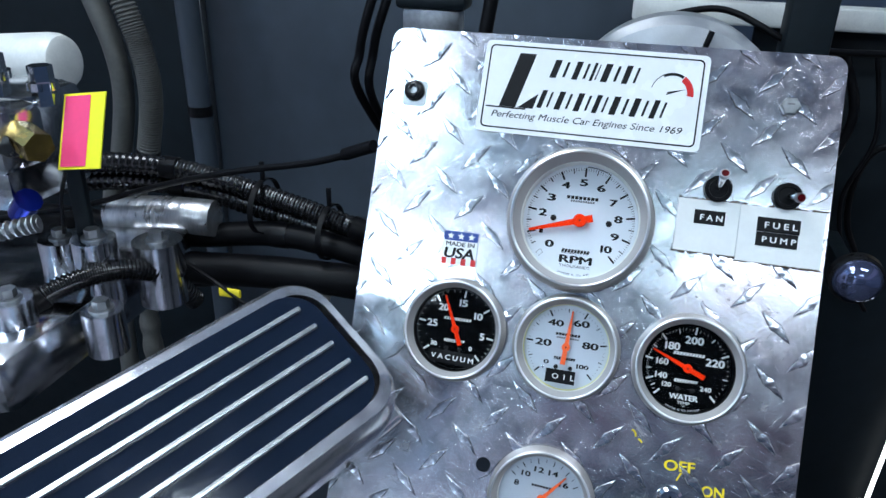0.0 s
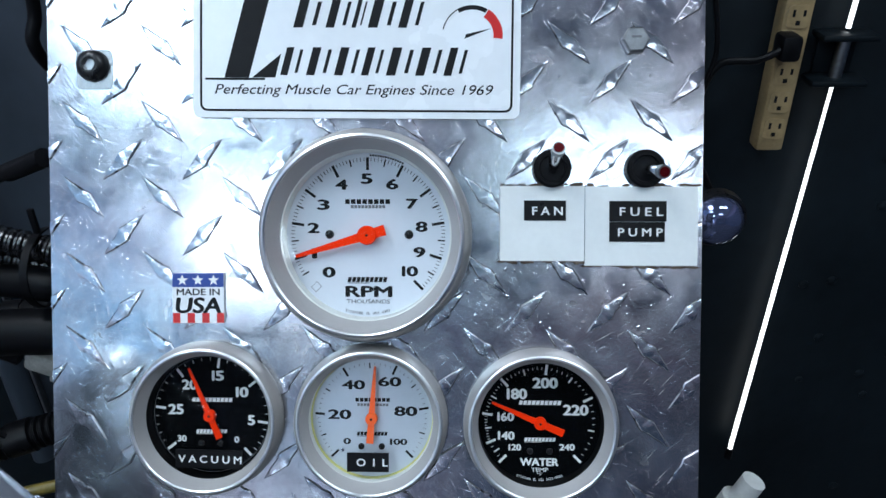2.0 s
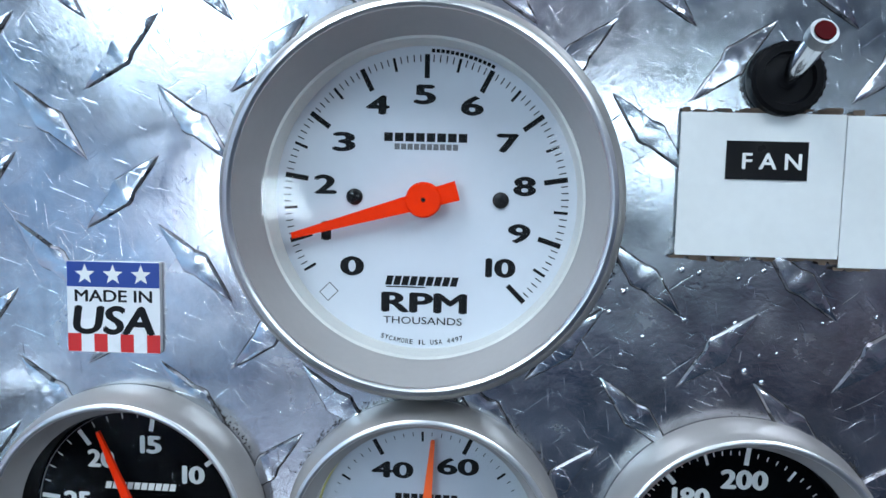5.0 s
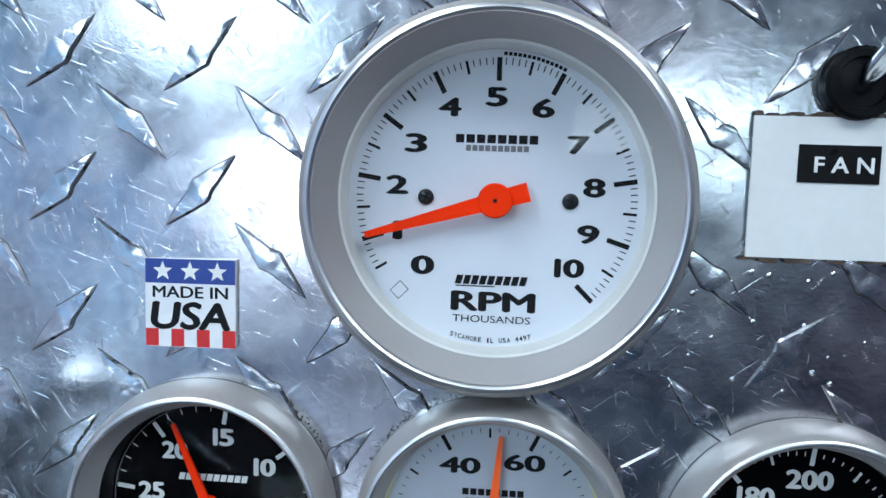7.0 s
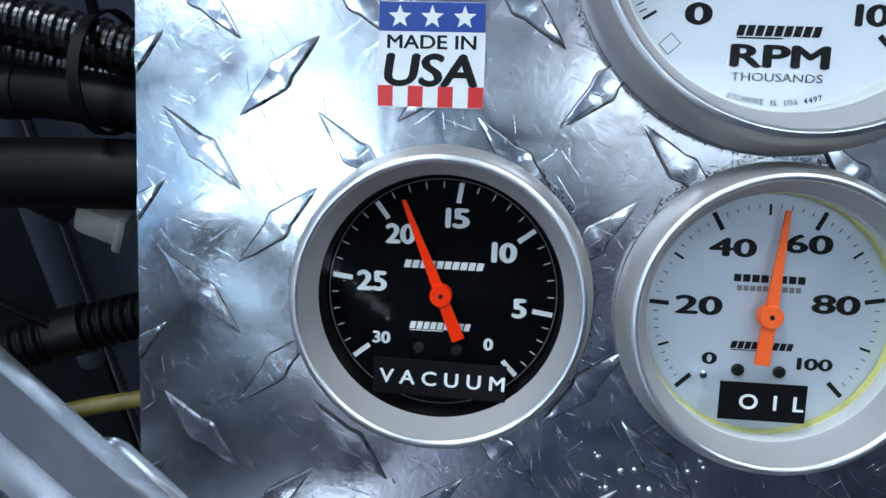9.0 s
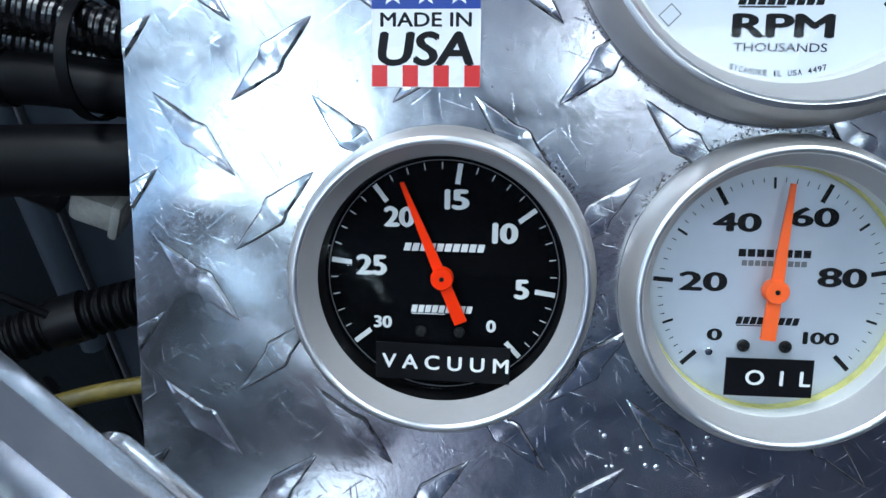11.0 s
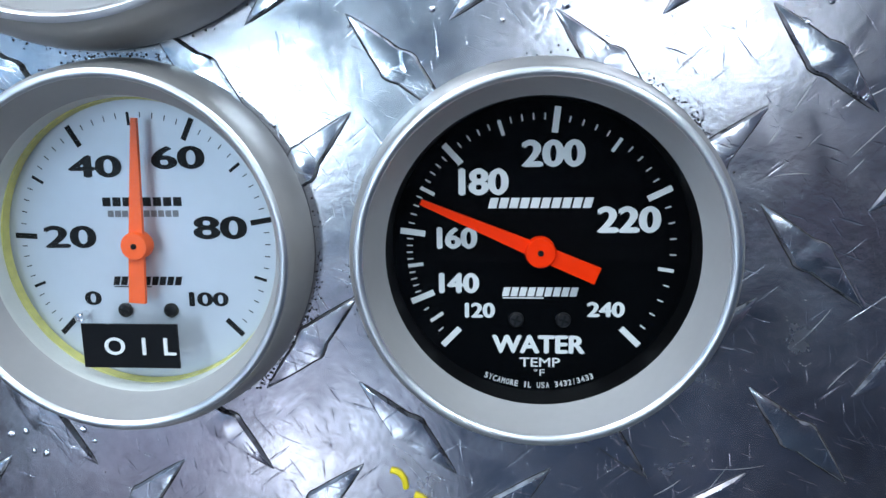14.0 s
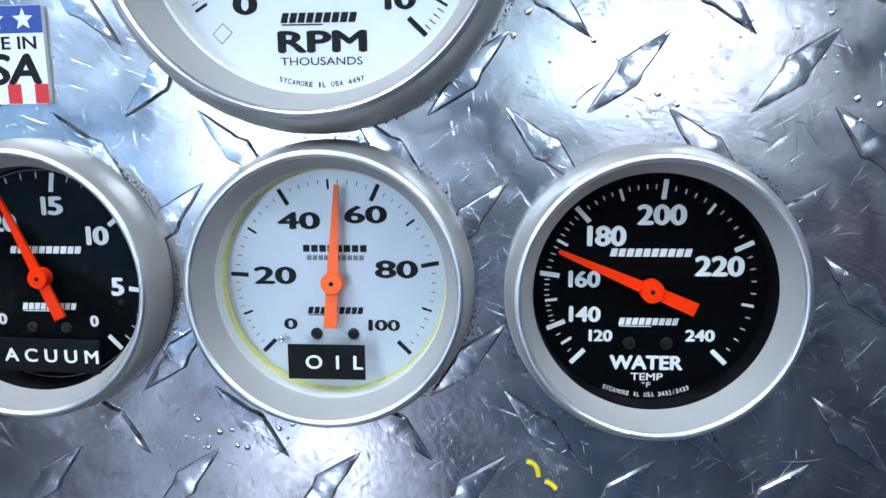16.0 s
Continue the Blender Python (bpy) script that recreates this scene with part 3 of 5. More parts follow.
hose("cable_run", [(0.36, 0.56, 1.15), (0.385, 0.55, 1.08), (0.37, 0.55, 0.99), (0.385, 0.55, 0.90), (0.40, 0.55, 0.75), (0.37, 0.55, 0.6), (0.36, 0.55, 0.4)], 0.006, RUBBER, "black cable hanging down the stand", group="cables", category="cable")
hose("cable_run", [(0.40, 0.57, 1.15), (0.42, 0.56, 1.05), (0.40, 0.56, 0.96), (0.43, 0.56, 0.86), (0.47, 0.57, 0.80)], 0.003, RUBBER, "thin black cable hanging down the stand", group="cables", category="cable")

# ---- the engine beside the panel ----
AHEAD = Vector((0.45, 0.872, 0.12)).normalized()
ACROSS = Vector((0.049, -0.012, -0.028))
ACROSS = (ACROSS - AHEAD * ACROSS.dot(AHEAD)).normalized()
UPWARD = ACROSS.cross(AHEAD).normalized()
COVER_AT = Vector((-0.0364, -0.1253, 1.0750))


def valve_cover():
    """A long rounded cover: x across, y towards its far end, z out of its top; the far end of its ribs lies at y = 0."""
    m = Matrix((ACROSS, AHEAD, UPWARD)).transposed().to_4x4()
    m.translation = COVER_AT
    ob = thing("valve_cover", m, "glossy black finned valve cover with polished aluminium rim", "valve cover")
    bm = bmesh.new()
    rings = []
    # height over the top, growth of the outline
    for h, g in ((-0.044, 0.008), (-0.039, 0.0105), (-0.018, 0.010), (-0.008, 0.0075), (-0.002, 0.003), (0.0, -0.004)):
        loop = []
        w, far, near, r = 0.045 + g, 0.018 + g * 0.8, -0.46 - g, 0.022 + g * 0.6
        for cx, cy, a0 in ((w - r, far - r, 0), (-w + r, far - r, 90), (-w + r, near + r, 180), (w - r, near + r, 270)):
            for k in range(9):
                a = radians(a0 + 90 * k / 8)
                wave = 0.004 * math.cos((cx + r * math.cos(a)) / w * math.pi) if cy > 0 else 0
                loop.append(bm.verts.new((cx + r * math.cos(a), cy + r * math.sin(a) + wave, h)))
        rings.append(loop)
    n = len(rings[0])
    for a, b in zip(rings, rings[1:]):
        for k in range(n):
            bm.faces.new((a[k], a[(k + 1) % n], b[(k + 1) % n], b[k]))
    bm.faces.new(rings[0][::-1])
    part("rim", bm, RIM_CAST, ob, "polished aluminium rim")
    top = bmesh.new()
    out = []
    w, far, near, r = 0.0425, 0.010, -0.456, 0.021
    for cx, cy, a0 in ((w - r, far - r, 0), (-w + r, far - r, 90), (-w + r, near + r, 180), (w - r, near + r, 270)):
        for k in range(9):
            a = radians(a0 + 90 * k / 8)
            out.append((cx + r * math.cos(a), cy + r * math.sin(a)))
    lower = [top.verts.new((x, y, -0.003)) for x, y in out]
    upper = [top.verts.new((x * 0.985, y, 0.0008)) for x, y in out]
    for k in range(len(out)):
        top.faces.new((lower[k], lower[(k + 1) % len(out)], upper[(k + 1) % len(out)], upper[k]))
    top.faces.new(upper)
    part("top", top, COVER_PAINT, ob, "glossy blue-black painted top")
    for k in range(5):
        x = -0.0288 + 0.0144 * k
        part("fin", box(0.0032, 0.43, 0.0034, 0.0011, (x, -0.215 + (0.001 * k), 0.0017)), FIN, ob, "bare milled fin")
    part("gasket_flange", box(0.108, 0.44, 0.008, 0.003, (-0.001, -0.245, -0.0465)), RIM_CAST, ob)
    part("end_flange", box(0.060, 0.040, 0.016, 0.006, (0.024, 0.015, -0.053), segments=4), RIM_CAST, ob, "polished flange under the end of the cover")
    for y in (-0.02, -0.2, -0.38):
        part("bolt", lathe([(0.006, 0), (0.006, 0.006), (0.004, 0.0075), (0, 0.0075)], 6), ZINC, ob).matrix_local = Matrix.Translation((0.050, y, -0.0425)) @ Matrix.Rotation(radians(-90), 4, "X")
    return ob


valve_cover()

block = thing("engine_block", Matrix.Translation((-0.22, -0.12, 0.86)), "dark cast engine block and head under the covers", "engine")
HEAD = Matrix((ACROSS, AHEAD, UPWARD)).transposed().to_4x4()
HEAD.translation = COVER_AT - Vector((-0.22, -0.12, 0.86)) - UPWARD * 0.130 - AHEAD * 0.27 - ACROSS * 0.012
part("head", box(0.074, 0.40, 0.16, 0.01), RIM_CAST, block, "dull cast aluminium cylinder head").matrix_local = HEAD
part("lower_block", box(0.30, 0.46, 0.42, 0.02, (-0.02, -0.06, -0.36)), BLACK_SHEET, block)
for k in range(3):
    tube = HEAD @ Matrix.Translation((0.037, 0.10 - 0.13 * k, -0.05))
    part("exhaust_runner", sweep([(0, 0, 0), (0.05, 0, 0.005), (0.085, 0.01, -0.03), (0.10, 0.02, -0.10), (0.10, 0.02, -0.2)], 0.020, 18), CHROME, block, "shiny exhaust runner").matrix_local = tube

intake = thing("intake_manifold", Matrix.Translation((-0.30, -0.02, 1.03)), "cast aluminium intake manifold with bolt bosses", "manifold")
part("runner_block", box(0.16, 0.24, 0.05, 0.015, (-0.05, 0.0, -0.03)), CAST, intake)
for k, (x, y, h, r) in enumerate(((0.055, 0.03, 0.055, 0.020), (0.020, 0.0, 0.065, 0.017), (-0.03, 0.02, 0.05, 0.018), (0.0, -0.07, 0.045, 0.016), (0.06, -0.05, 0.035, 0.015))):
    boss = part("boss", sweep([(x, y, -0.03), (x, y, h - 0.03)], r, 20), CAST, intake)
    part("bolt", sweep([(x, y, h - 0.03), (x, y, h - 0.022)], 0.006, 6), ZINC, boss)
    part("washer", sweep([(x, y, h - 0.0305), (x, y, h - 0.0285)], 0.009, 16), ZINC, boss)

carb = thing("carburettor", Matrix.Translation((-0.378, 0.02, 1.143)), "metal carburettor with fuel fittings and linkage", "carburettor")
part("body", box(0.10, 0.10, 0.09, 0.012, (-0.01, 0, -0.02)), CAST, carb)
part("bowl", box(0.05, 0.05, 0.05, 0.010, (0.035, -0.045, 0.0)), CAST, carb)
for x, y, z, r, h in ((0.035, -0.04, 0.03, 0.012, 0.03), (0.035, -0.04, 0.055, 0.008, 0.02), (0.062, -0.02, 0.02, 0.009, 0.03), (0.01, -0.05, 0.02, 0.010, 0.04), (-0.02, -0.05, 0.03, 0.012, 0.03), (0.05, -0.05, -0.02, 0.010, 0.04)):
    fit_part = part("fitting", sweep([(x, y, z), (x, y, z + h)], r, 6), CHROME, carb)
    part("collar", sweep([(x, y, z + h * 0.4), (x, y, z + h * 0.6)], r * 1.25, 16), CHROME, fit_part)
part("brass_fitting", sweep([(0.06, -0.05, 0.005), (0.085, -0.06, 0.0)], 0.012, 6), BRASS, carb, "brass hexagon fitting")
part("blue_fitting", sweep([(0.045, -0.05, -0.06), (0.06, -0.055, -0.045)], 0.010, 12), BLUE_ANODISED, carb, "blue anodised fitting")
part("fuel_line", sweep([(0.06, -0.055, 0.0), (0.0, -0.085, -0.02), (-0.06, -0.11, -0.045)], 0.010, 14), BLACK_STEEL, carb)
part("linkage", box(0.016, 0.006, 0.10, 0.002, (0.075, -0.02, -0.06)), BLACK_SHEET, carb)
part("spring", sweep([(-0.02, -0.12, -0.075), (0.03, -0.10, -0.065), (0.09, -0.08, -0.05)], 0.007, 10, ribs=22, rib=0.003), ZINC, carb, "zinc return spring")

tag = thing("warning_tag", Matrix.Translation((-0.285, -0.005, 1.145)) @ Matrix.Rotation(radians(-8), 4, "Y") @ Matrix.Rotation(radians(-30), 4, "X"), "neon yellow and pink card tag hung at the carburettor", "tag")
part("card", flat(rect(-0.018, -0.028, 0.020, 0.031), 0.0012), NEON_YELLOW, tag)
part("pink_panel", flat(rect(-0.016, -0.026, 0.007, 0.029), 0.0004, 0.0013), NEON_PINK, tag, "neon pink printed panel")
part("tie", sweep([(-0.012, 0.0, -0.030), (-0.014, 0.0, -0.05), (-0.02, 0.012, -0.075)], 0.0015, 6), RUBBER, tag)

tank = thing("white_canister", Matrix.Translation((-0.447, 0.12, 1.163)), "smooth white plastic canister lying behind the carburettor", "canister")
shell = lathe([(0, -0.14), (0.024, -0.138), (0.027, -0.13), (0.027, 0.036), (0.0262, 0.044), (0.0235, 0.050), (0.018, 0.053), (0, 0.0535)], 48)
part("body", shell, WHITE_PLASTIC, tank).matrix_local = Matrix.Rotation(radians(-5), 4, "Y") @ Matrix.Rotation(radians(90), 4, "Z")
part("strap", sweep([(-0.09, 0, -0.0045), (-0.075, 0, -0.003)], 0.029, 36), BLACK_SHEET, tank)

# big grey hoses standing behind the engine
hose("corrugated_hose", [(-0.58, 0.36, 1.42), (-0.510, 0.36, 1.20), (-0.489, 0.36, 1.124), (-0.487, 0.36, 1.066), (-0.504, 0.36, 0.99), (-0.54, 0.36, 0.85), (-0.56, 0.36, 0.0)], 0.015, GREY_HOSE, "grey corrugated hose hanging behind the engine", 130, 0.002, steps=18, bands=(4,))
hose("smooth_hose", [(-0.63, 0.37, 1.42), (-0.560, 0.37, 1.20), (-0.538, 0.37, 1.130), (-0.534, 0.37, 1.07), (-0.552, 0.37, 0.99), (-0.59, 0.37, 0.85), (-0.61, 0.37, 0.4), (-0.61, 0.37, 0.0)], 0.014, GREY_HOSE, "grey hose hanging behind the engine", steps=18)
back_sheet("side_sheet", -1.4, -0.60, 0.0, 1.9, WALL_Y + 0.03, BLACK_SHEET, "black painted sheet metal backing behind the engine")
hose("frame_tube", [(-0.545, 0.56, 0.4), (-0.545, 0.56, 1.0), (-0.56, 0.56, 1.9)], 0.018, DARK_SHEET, "dark blue painted frame tube of the stand", group="frame", category="tube", steps=18, bands=(1,))

# hose bundle between engine and panel
GX = [(-0.58, 0.10, 1.02), (-0.42, 0.12, 1.065), (-0.30, 0.12, 1.075), (-0.20, 0.12, 1.058), (-0.11, 0.12, 1.036), (0.0, 0.13, 1.0), (0.1, 0.2, 0.95)]
hose("wrapped_hose", GX, 0.010, GLOSS_RUBBER, "glossy black wrapped hose in the bundle", 90, 0.0012, bands=(2, 4))
hose("wrapped_hose", [(x, y + 0.012, z - 0.022) for x, y, z in GX], 0.011, GLOSS_RUBBER, "glossy black wrapped hose in the bundle", 90, 0.0012, bands=(2, 4))
hose("plain_hose", [(-0.60, 0.08, 0.98), (-0.45, 0.10, 1.015), (-0.30, 0.11, 1.01), (-0.19, 0.12, 1.02), (-0.10, 0.12, 1.01), (0.05, 0.16, 0.97)], 0.012, RUBBER, "black rubber hose in the bundle", bands=(3,))
hose("plain_hose", [(-0.62, 0.06, 0.96), (-0.45, 0.07, 0.985), (-0.30, 0.09, 0.985), (-0.18, 0.10, 0.99), (-0.09, 0.11, 0.985), (0.05, 0.16, 0.95)], 0.016, RUBBER, "thick black rubber hose in the bundle", bands=(2,))
hose("plain_hose", [(-0.45, 0.14, 0.90), (-0.33, 0.16, 0.935), (-0.22, 0.18, 0.945), (-0.10, 0.19, 0.95), (0.05, 0.22, 0.94)], 0.014, RUBBER, "thick black rubber hose in the bundle", bands=(2,))
hose("ribbed_loom", [(-0.36, 0.02, 0.86), (-0.27, 0.05, 0.885), (-0.18, 0.09, 0.905), (-0.08, 0.11, 0.92), (0.05, 0.16, 0.90)], 0.012, RUBBER, "black ribbed cable loom", 70, 0.0018, bands=(2,))
hose("ribbed_loom", [(-0.33, -0.13, 0.99), (-0.30, -0.07, 1.030), (-0.265, -0.03, 1.042), (-0.24, 0.0, 1.03), (-0.23, 0.03, 0.99)], 0.009, GLOSS_RUBBER, "shiny black ribbed cable loom beside the valve cover", 60, 0.0016, bands=(1,))
sleeve = hose("foil_sleeve", [(-0.355, 0.095, 1.030), (-0.30, 0.10, 1.035), (-0.25, 0.105, 1.035)], 0.0175, SLEEVE, "crinkled silver foil heat sleeve on the hoses", category="sleeve", group="sleeves")
for x, z in ((-0.205, 1.058), (-0.14, 1.04)):
    clip = thing("cable_tie", Matrix.Translation((x, 0.12, z - 0.010)), "black cable tie round the hose bundle", "cable tie", "cable ties")
    band = bmesh.new()
    for k in range(28):
        a, b = 2 * math.pi * k / 28, 2 * math.pi * (k + 1) / 28
        q = [band.verts.new((dx, 0.030 * math.cos(c), 0.026 * math.sin(c))) for dx, c in ((-0.0025, a), (-0.0025, b), (0.0025, b), (0.0025, a))]
        band.faces.new(q)
    bmesh.ops.remove_doubles(band, verts=band.verts, dist=1e-5)
    bmesh.ops.solidify(band, geom=band.faces[:], thickness=0.0012)
    part("band", band, RUBBER, clip)
    part("tail", box(0.004, 0.003, 0.018, 0.0005, (0, 0, 0.034)), RUBBER, clip)
CABLE = [(-0.60, 0.05, 1.0), (-0.471, 0.07, 1.020), (-0.377, 0.08, 1.041), (-0.311, 0.08, 1.064), (-0.252, 0.075, 1.084), (-0.189, 0.065, 1.103), (-0.120, 0.050, 1.122), (-0.075, 0.036, 1.141)]
cable = thing("control_cable", Matrix.Identity(4), "thin black control cable running to the panel's edge", "cable", "cables")
part("sheath", sweep(CABLE, 0.0028, 10), RUBBER, cable)
part("ferrule", sweep([(-0.090, 0.039, 1.135), (-0.062, 0.027, 1.148)], 0.0048, 12), RUBBER, cable)
wire = thing("tagged_wire", Matrix.Identity(4), "thin black wire with a yellow plastic tab", "wire", "cables")
part("lead", sweep([(-0.36, 0.10, 0.99), (-0.28, 0.06, 1.018), (-0.22, 0.032, 1.016), (-0.183, 0.022, 1.003), (-0.14, 0.03, 0.965)], 0.0018, 8), RUBBER, wire)
part("tab", box(0.020, 0.004, 0.008, 0.0015, (-0.192, 0.024, 1.007)), YELLOW_PAINT, wire, "bright yellow plastic tab")
plug2 = thing("wire_connector", Matrix.Translation((-0.158, 0.105, 0.966)) @ Matrix.Rotation(radians(24), 4, "Y"), "dirty white plastic wire connector", "connector")
part("shell", box(0.026, 0.016, 0.017, 0.004, (0.006, 0, 0)), DIRTY_WHITE, plug2)
part("boot", sweep([(-0.05, 0, 0.004), (-0.01, 0, 0.0)], 0.010, 14), RUBBER, plug2)
part("lip", box(0.005, 0.019, 0.020, 0.002, (0.015, 0, 0)), DIRTY_WHITE, plug2)
hose("ignition_lead", [(-0.30, -0.03, 0.86), (-0.22, 0.05, 0.865), (-0.15, 0.08, 0.87), (-0.06, 0.1, 0.86)], 0.0045, DULL_YELLOW, "dull yellow ignition lead among the hoses", category="cable", group="cables")
for k, (x, y, z) in enumerate(((-0.17, 0.05, 0.845), (-0.13, 0.07, 0.82), (-0.21, 0.03, 0.82))):
    boot = thing("plug_boot", Matrix.Translation((x, y, z)) @ Matrix.Rotation(radians(65 + 12 * k), 4, "Y"), "black plastic spark plug boot", "plug boot", "plug boots")
    part("sleeve", sweep([(0, 0, -0.03), (0, 0, 0.0), (0, 0, 0.02)], 0.009, 16), BLACK_STEEL, boot)
    part("collar", sweep([(0, 0, 0.012), (0, 0, 0.02)], 0.0115, 16), RUBBER, boot)
    part("lead", sweep([(0, 0, -0.03), (0.01, 0.03, -0.08), (0.0, 0.08, -0.14)], 0.0045, 8), RUBBER, boot)

# stand below the panel
stand = thing("panel_stand", TIP @ Matrix.Translation((0.0938, 0.03, -0.30)), "black steel bracket that carries the gauge panel", "bracket")
for dx in (-0.11, 0.11):
    part("upright", box(0.03, 0.03, 0.62, 0.003, (dx, 0, 0.05)), BLACK_SHEET, stand)
part("crossbar", box(0.28, 0.03, 0.03, 0.003, (0, 0.002, -0.10)), BLACK_SHEET, stand)

# ---- the gauge panel ----
LEFT, RIGHT, TOP, BOTTOM = -0.0587, 0.2463, 0.1433, -0.232
GAUGES = {"tach": (0.0915, 0.0188, 0.043), "vacuum": (0.0167, -0.0670, 0.0305), "oil": (0.0937, -0.0676, 0.0305), "water": (0.1729, -0.0689, 0.0305), "volt": (0.0905, -0.1705, 0.0305)}
HOLE = (0.0490, -0.1552, 0.0050)

panel = thing("gauge_panel", TIP, "worn aluminium diamond-plate gauge panel with rounded corners", "panel")


def plate():
    bm = bmesh.new()
    cx, cz = (LEFT + RIGHT) / 2, (TOP + BOTTOM) / 2
    loops = [rounded(RIGHT - LEFT, TOP - BOTTOM, 0.009, 6, (cx, cz))]
    for x, z, r in [*GAUGES.values(), HOLE]:
        loops.append([(x + r * math.cos(2 * math.pi * k / 48), z + r * math.sin(2 * math.pi * k / 48)) for k in range(48)])
    edges = []
    for loop in loops:
        vs = [bm.verts.new((x, 0, z)) for x, z in loop]
        edges += [bm.edges.new((vs[k], vs[(k + 1) % len(vs)])) for k in range(len(vs))]
    bmesh.ops.triangle_fill(bm, use_beauty=True, use_dissolve=False, edges=edges)
    faces = bm.faces[:]
    made = bmesh.ops.extrude_face_region(bm, geom=faces)
    bmesh.ops.translate(bm, vec=(0, 0.0035, 0), verts=[v for v in made["geom"] if isinstance(v, bmesh.types.BMVert)])
    return bm


part("plate", plate(), PLATE, panel)

# treads: raised lens shapes with a shoulder half way, in two crossing directions
PITCH_X, PITCH_Z, FIRST_X, FIRST_Z = 0.03785, 0.03535, 0.0143, 0.0188


def tread_mesh(cut=None):
    """One tread along x. cut: a place and a direction; what lies on that side is cut away."""
    bm = bmesh.new()
    half, steps = 0.0136, 26
    rows = []
    for k in range(steps + 1):
        s = -1 + 2 * k / steps
        w = 0.0029 * (1 - abs(s) ** 1.2) + 0.00012
        shift = 0.00045 * max(-1, min(1, s * 9)) * (1 - abs(s))
        swell = 0.00035 if abs(s) < 0.08 else 0.0
        up, down = w + shift + swell, -w + shift - swell
        top = 0.0012 * (1 - abs(s) ** 5) + 0.00004
        bulge = top * (1.10 if abs(s) < 0.08 else 1.0)
        side = min(0.00036, w * 0.4)
        # dark strip along the foot: crease shade painted in, with some grime
        crease = 0.00020 * (1 - abs(s) ** 6)
        x = s * half
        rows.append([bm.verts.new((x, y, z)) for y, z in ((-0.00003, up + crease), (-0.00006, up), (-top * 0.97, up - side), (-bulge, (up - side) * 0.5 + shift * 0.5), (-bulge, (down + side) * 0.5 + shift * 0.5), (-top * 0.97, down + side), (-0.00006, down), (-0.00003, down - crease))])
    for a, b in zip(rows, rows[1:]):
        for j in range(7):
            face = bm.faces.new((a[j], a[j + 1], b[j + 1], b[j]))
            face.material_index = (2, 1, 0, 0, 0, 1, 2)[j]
    return bm


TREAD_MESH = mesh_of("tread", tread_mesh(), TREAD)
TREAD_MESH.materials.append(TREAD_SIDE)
TREAD_MESH.materials.append(GRIME_SHADE)


def treads():
    for i in range(-3, 8):
        for j in range(-8, 5):
            for turn, ox, oz in ((45, 0, 0), (-45, PITCH_X / 2, -PITCH_Z / 2)):
                x, z = FIRST_X + PITCH_X * i + ox, FIRST_Z + PITCH_Z * j + oz
                if not (LEFT - 0.008 < x < RIGHT + 0.008 and BOTTOM - 0.008 < z < TOP + 0.008):
                    continue
                m = Matrix.Translation((x, 0, z)) @ Matrix.Rotation(radians(-turn), 4, "Y")
                cuts = [(Vector((e, 0, z)), Vector((d, 0, 0))) for e, d in ((LEFT + 0.0004, -1), (RIGHT - 0.0004, 1)) if abs(x - e) < 0.0105]
                cuts += [(Vector((x, 0, e)), Vector((0, 0, d))) for e, d in ((BOTTOM + 0.0004, -1), (TOP - 0.0004, 1)) if abs(z - e) < 0.0105]
                gone = False
                for gx, gz, r in [*GAUGES.values(), HOLE]:
                    off = Vector((x - gx, 0, z - gz))
                    keep = r + (0.0022 if r > 0.01 else 0.0003)
                    if off.length < keep - 0.004:
                        gone = True
                    elif off.length < keep + 0.0135:
                        way = off.normalized()
                        cuts.append((Vector((gx, 0, gz)) + way * keep, -way))
                if gone:
                    continue
                if not cuts:
                    ob = part("tread", TREAD_MESH, TREAD, panel)
                    ob.matrix_local = m
                    continue
                bm = tread_mesh()
                bm.transform(m)
                for place, way in cuts:
                    bmesh.ops.bisect_plane(bm, geom=bm.verts[:] + bm.edges[:] + bm.faces[:], plane_co=place, plane_no=way, clear_outer=True)
                if len(bm.faces):
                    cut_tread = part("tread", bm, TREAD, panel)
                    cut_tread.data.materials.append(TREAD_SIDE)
                    cut_tread.data.materials.append(GRIME_SHADE)
                else:
                    bm.free()


treads()


# ---- gauges ----
def needle(parent, length, tail, angle, mat, height, hub, wide):
    """angle: degrees clockwise from straight up."""
    bm = bmesh.new()
    outline = [(-wide * 0.22, length), (wide * 0.22, length), (wide * 0.62, 0.0), (wide * 0.7, -tail), (-wide * 0.7, -tail), (-wide * 0.62, 0.0)]
    flat(outline, 0.0009, height, bm)
    bm.transform(Matrix.Rotation(radians(angle), 4, "Y"))
    ob = part("needle", bm, mat, parent)
    part("hub", lathe([(hub, height - 0.001), (hub, height + 0.0015), (hub * 0.92, height + 0.0019), (0.0006, height + 0.0019), (0.0005, height + 0.0014), (0, height + 0.0014)], 32), mat, ob)
    part("hub_pin", lathe([(0.00055, height + 0.0015), (0.00055, height + 0.00205), (0, height + 0.0021)], 12), BLACK_INK, ob)


def tick(parent, angle, r0, r1, wide, mat, height):
    bm = flat(rect(-wide / 2, r0, wide / 2, r1), 0.00005, height)
    bm.transform(Matrix.Rotation(radians(angle), 4, "Y"))
    part("tick", bm, mat, parent, smooth=False)


def bars(name, x, z, w, h, mat, height, parent, pieces=1, lean=0.25):
    """Writing that is not spelled out: a row of small leaning blocks."""
    bm = bmesh.new()
    step = w / pieces
    for k in range(pieces):
        flat(slanted(x - w / 2 + k * step - lean * h / 2, z - h / 2, step * 0.80, h, lean), 0.00005, height, bm)
    return part(name, bm, mat, parent, smooth=False)


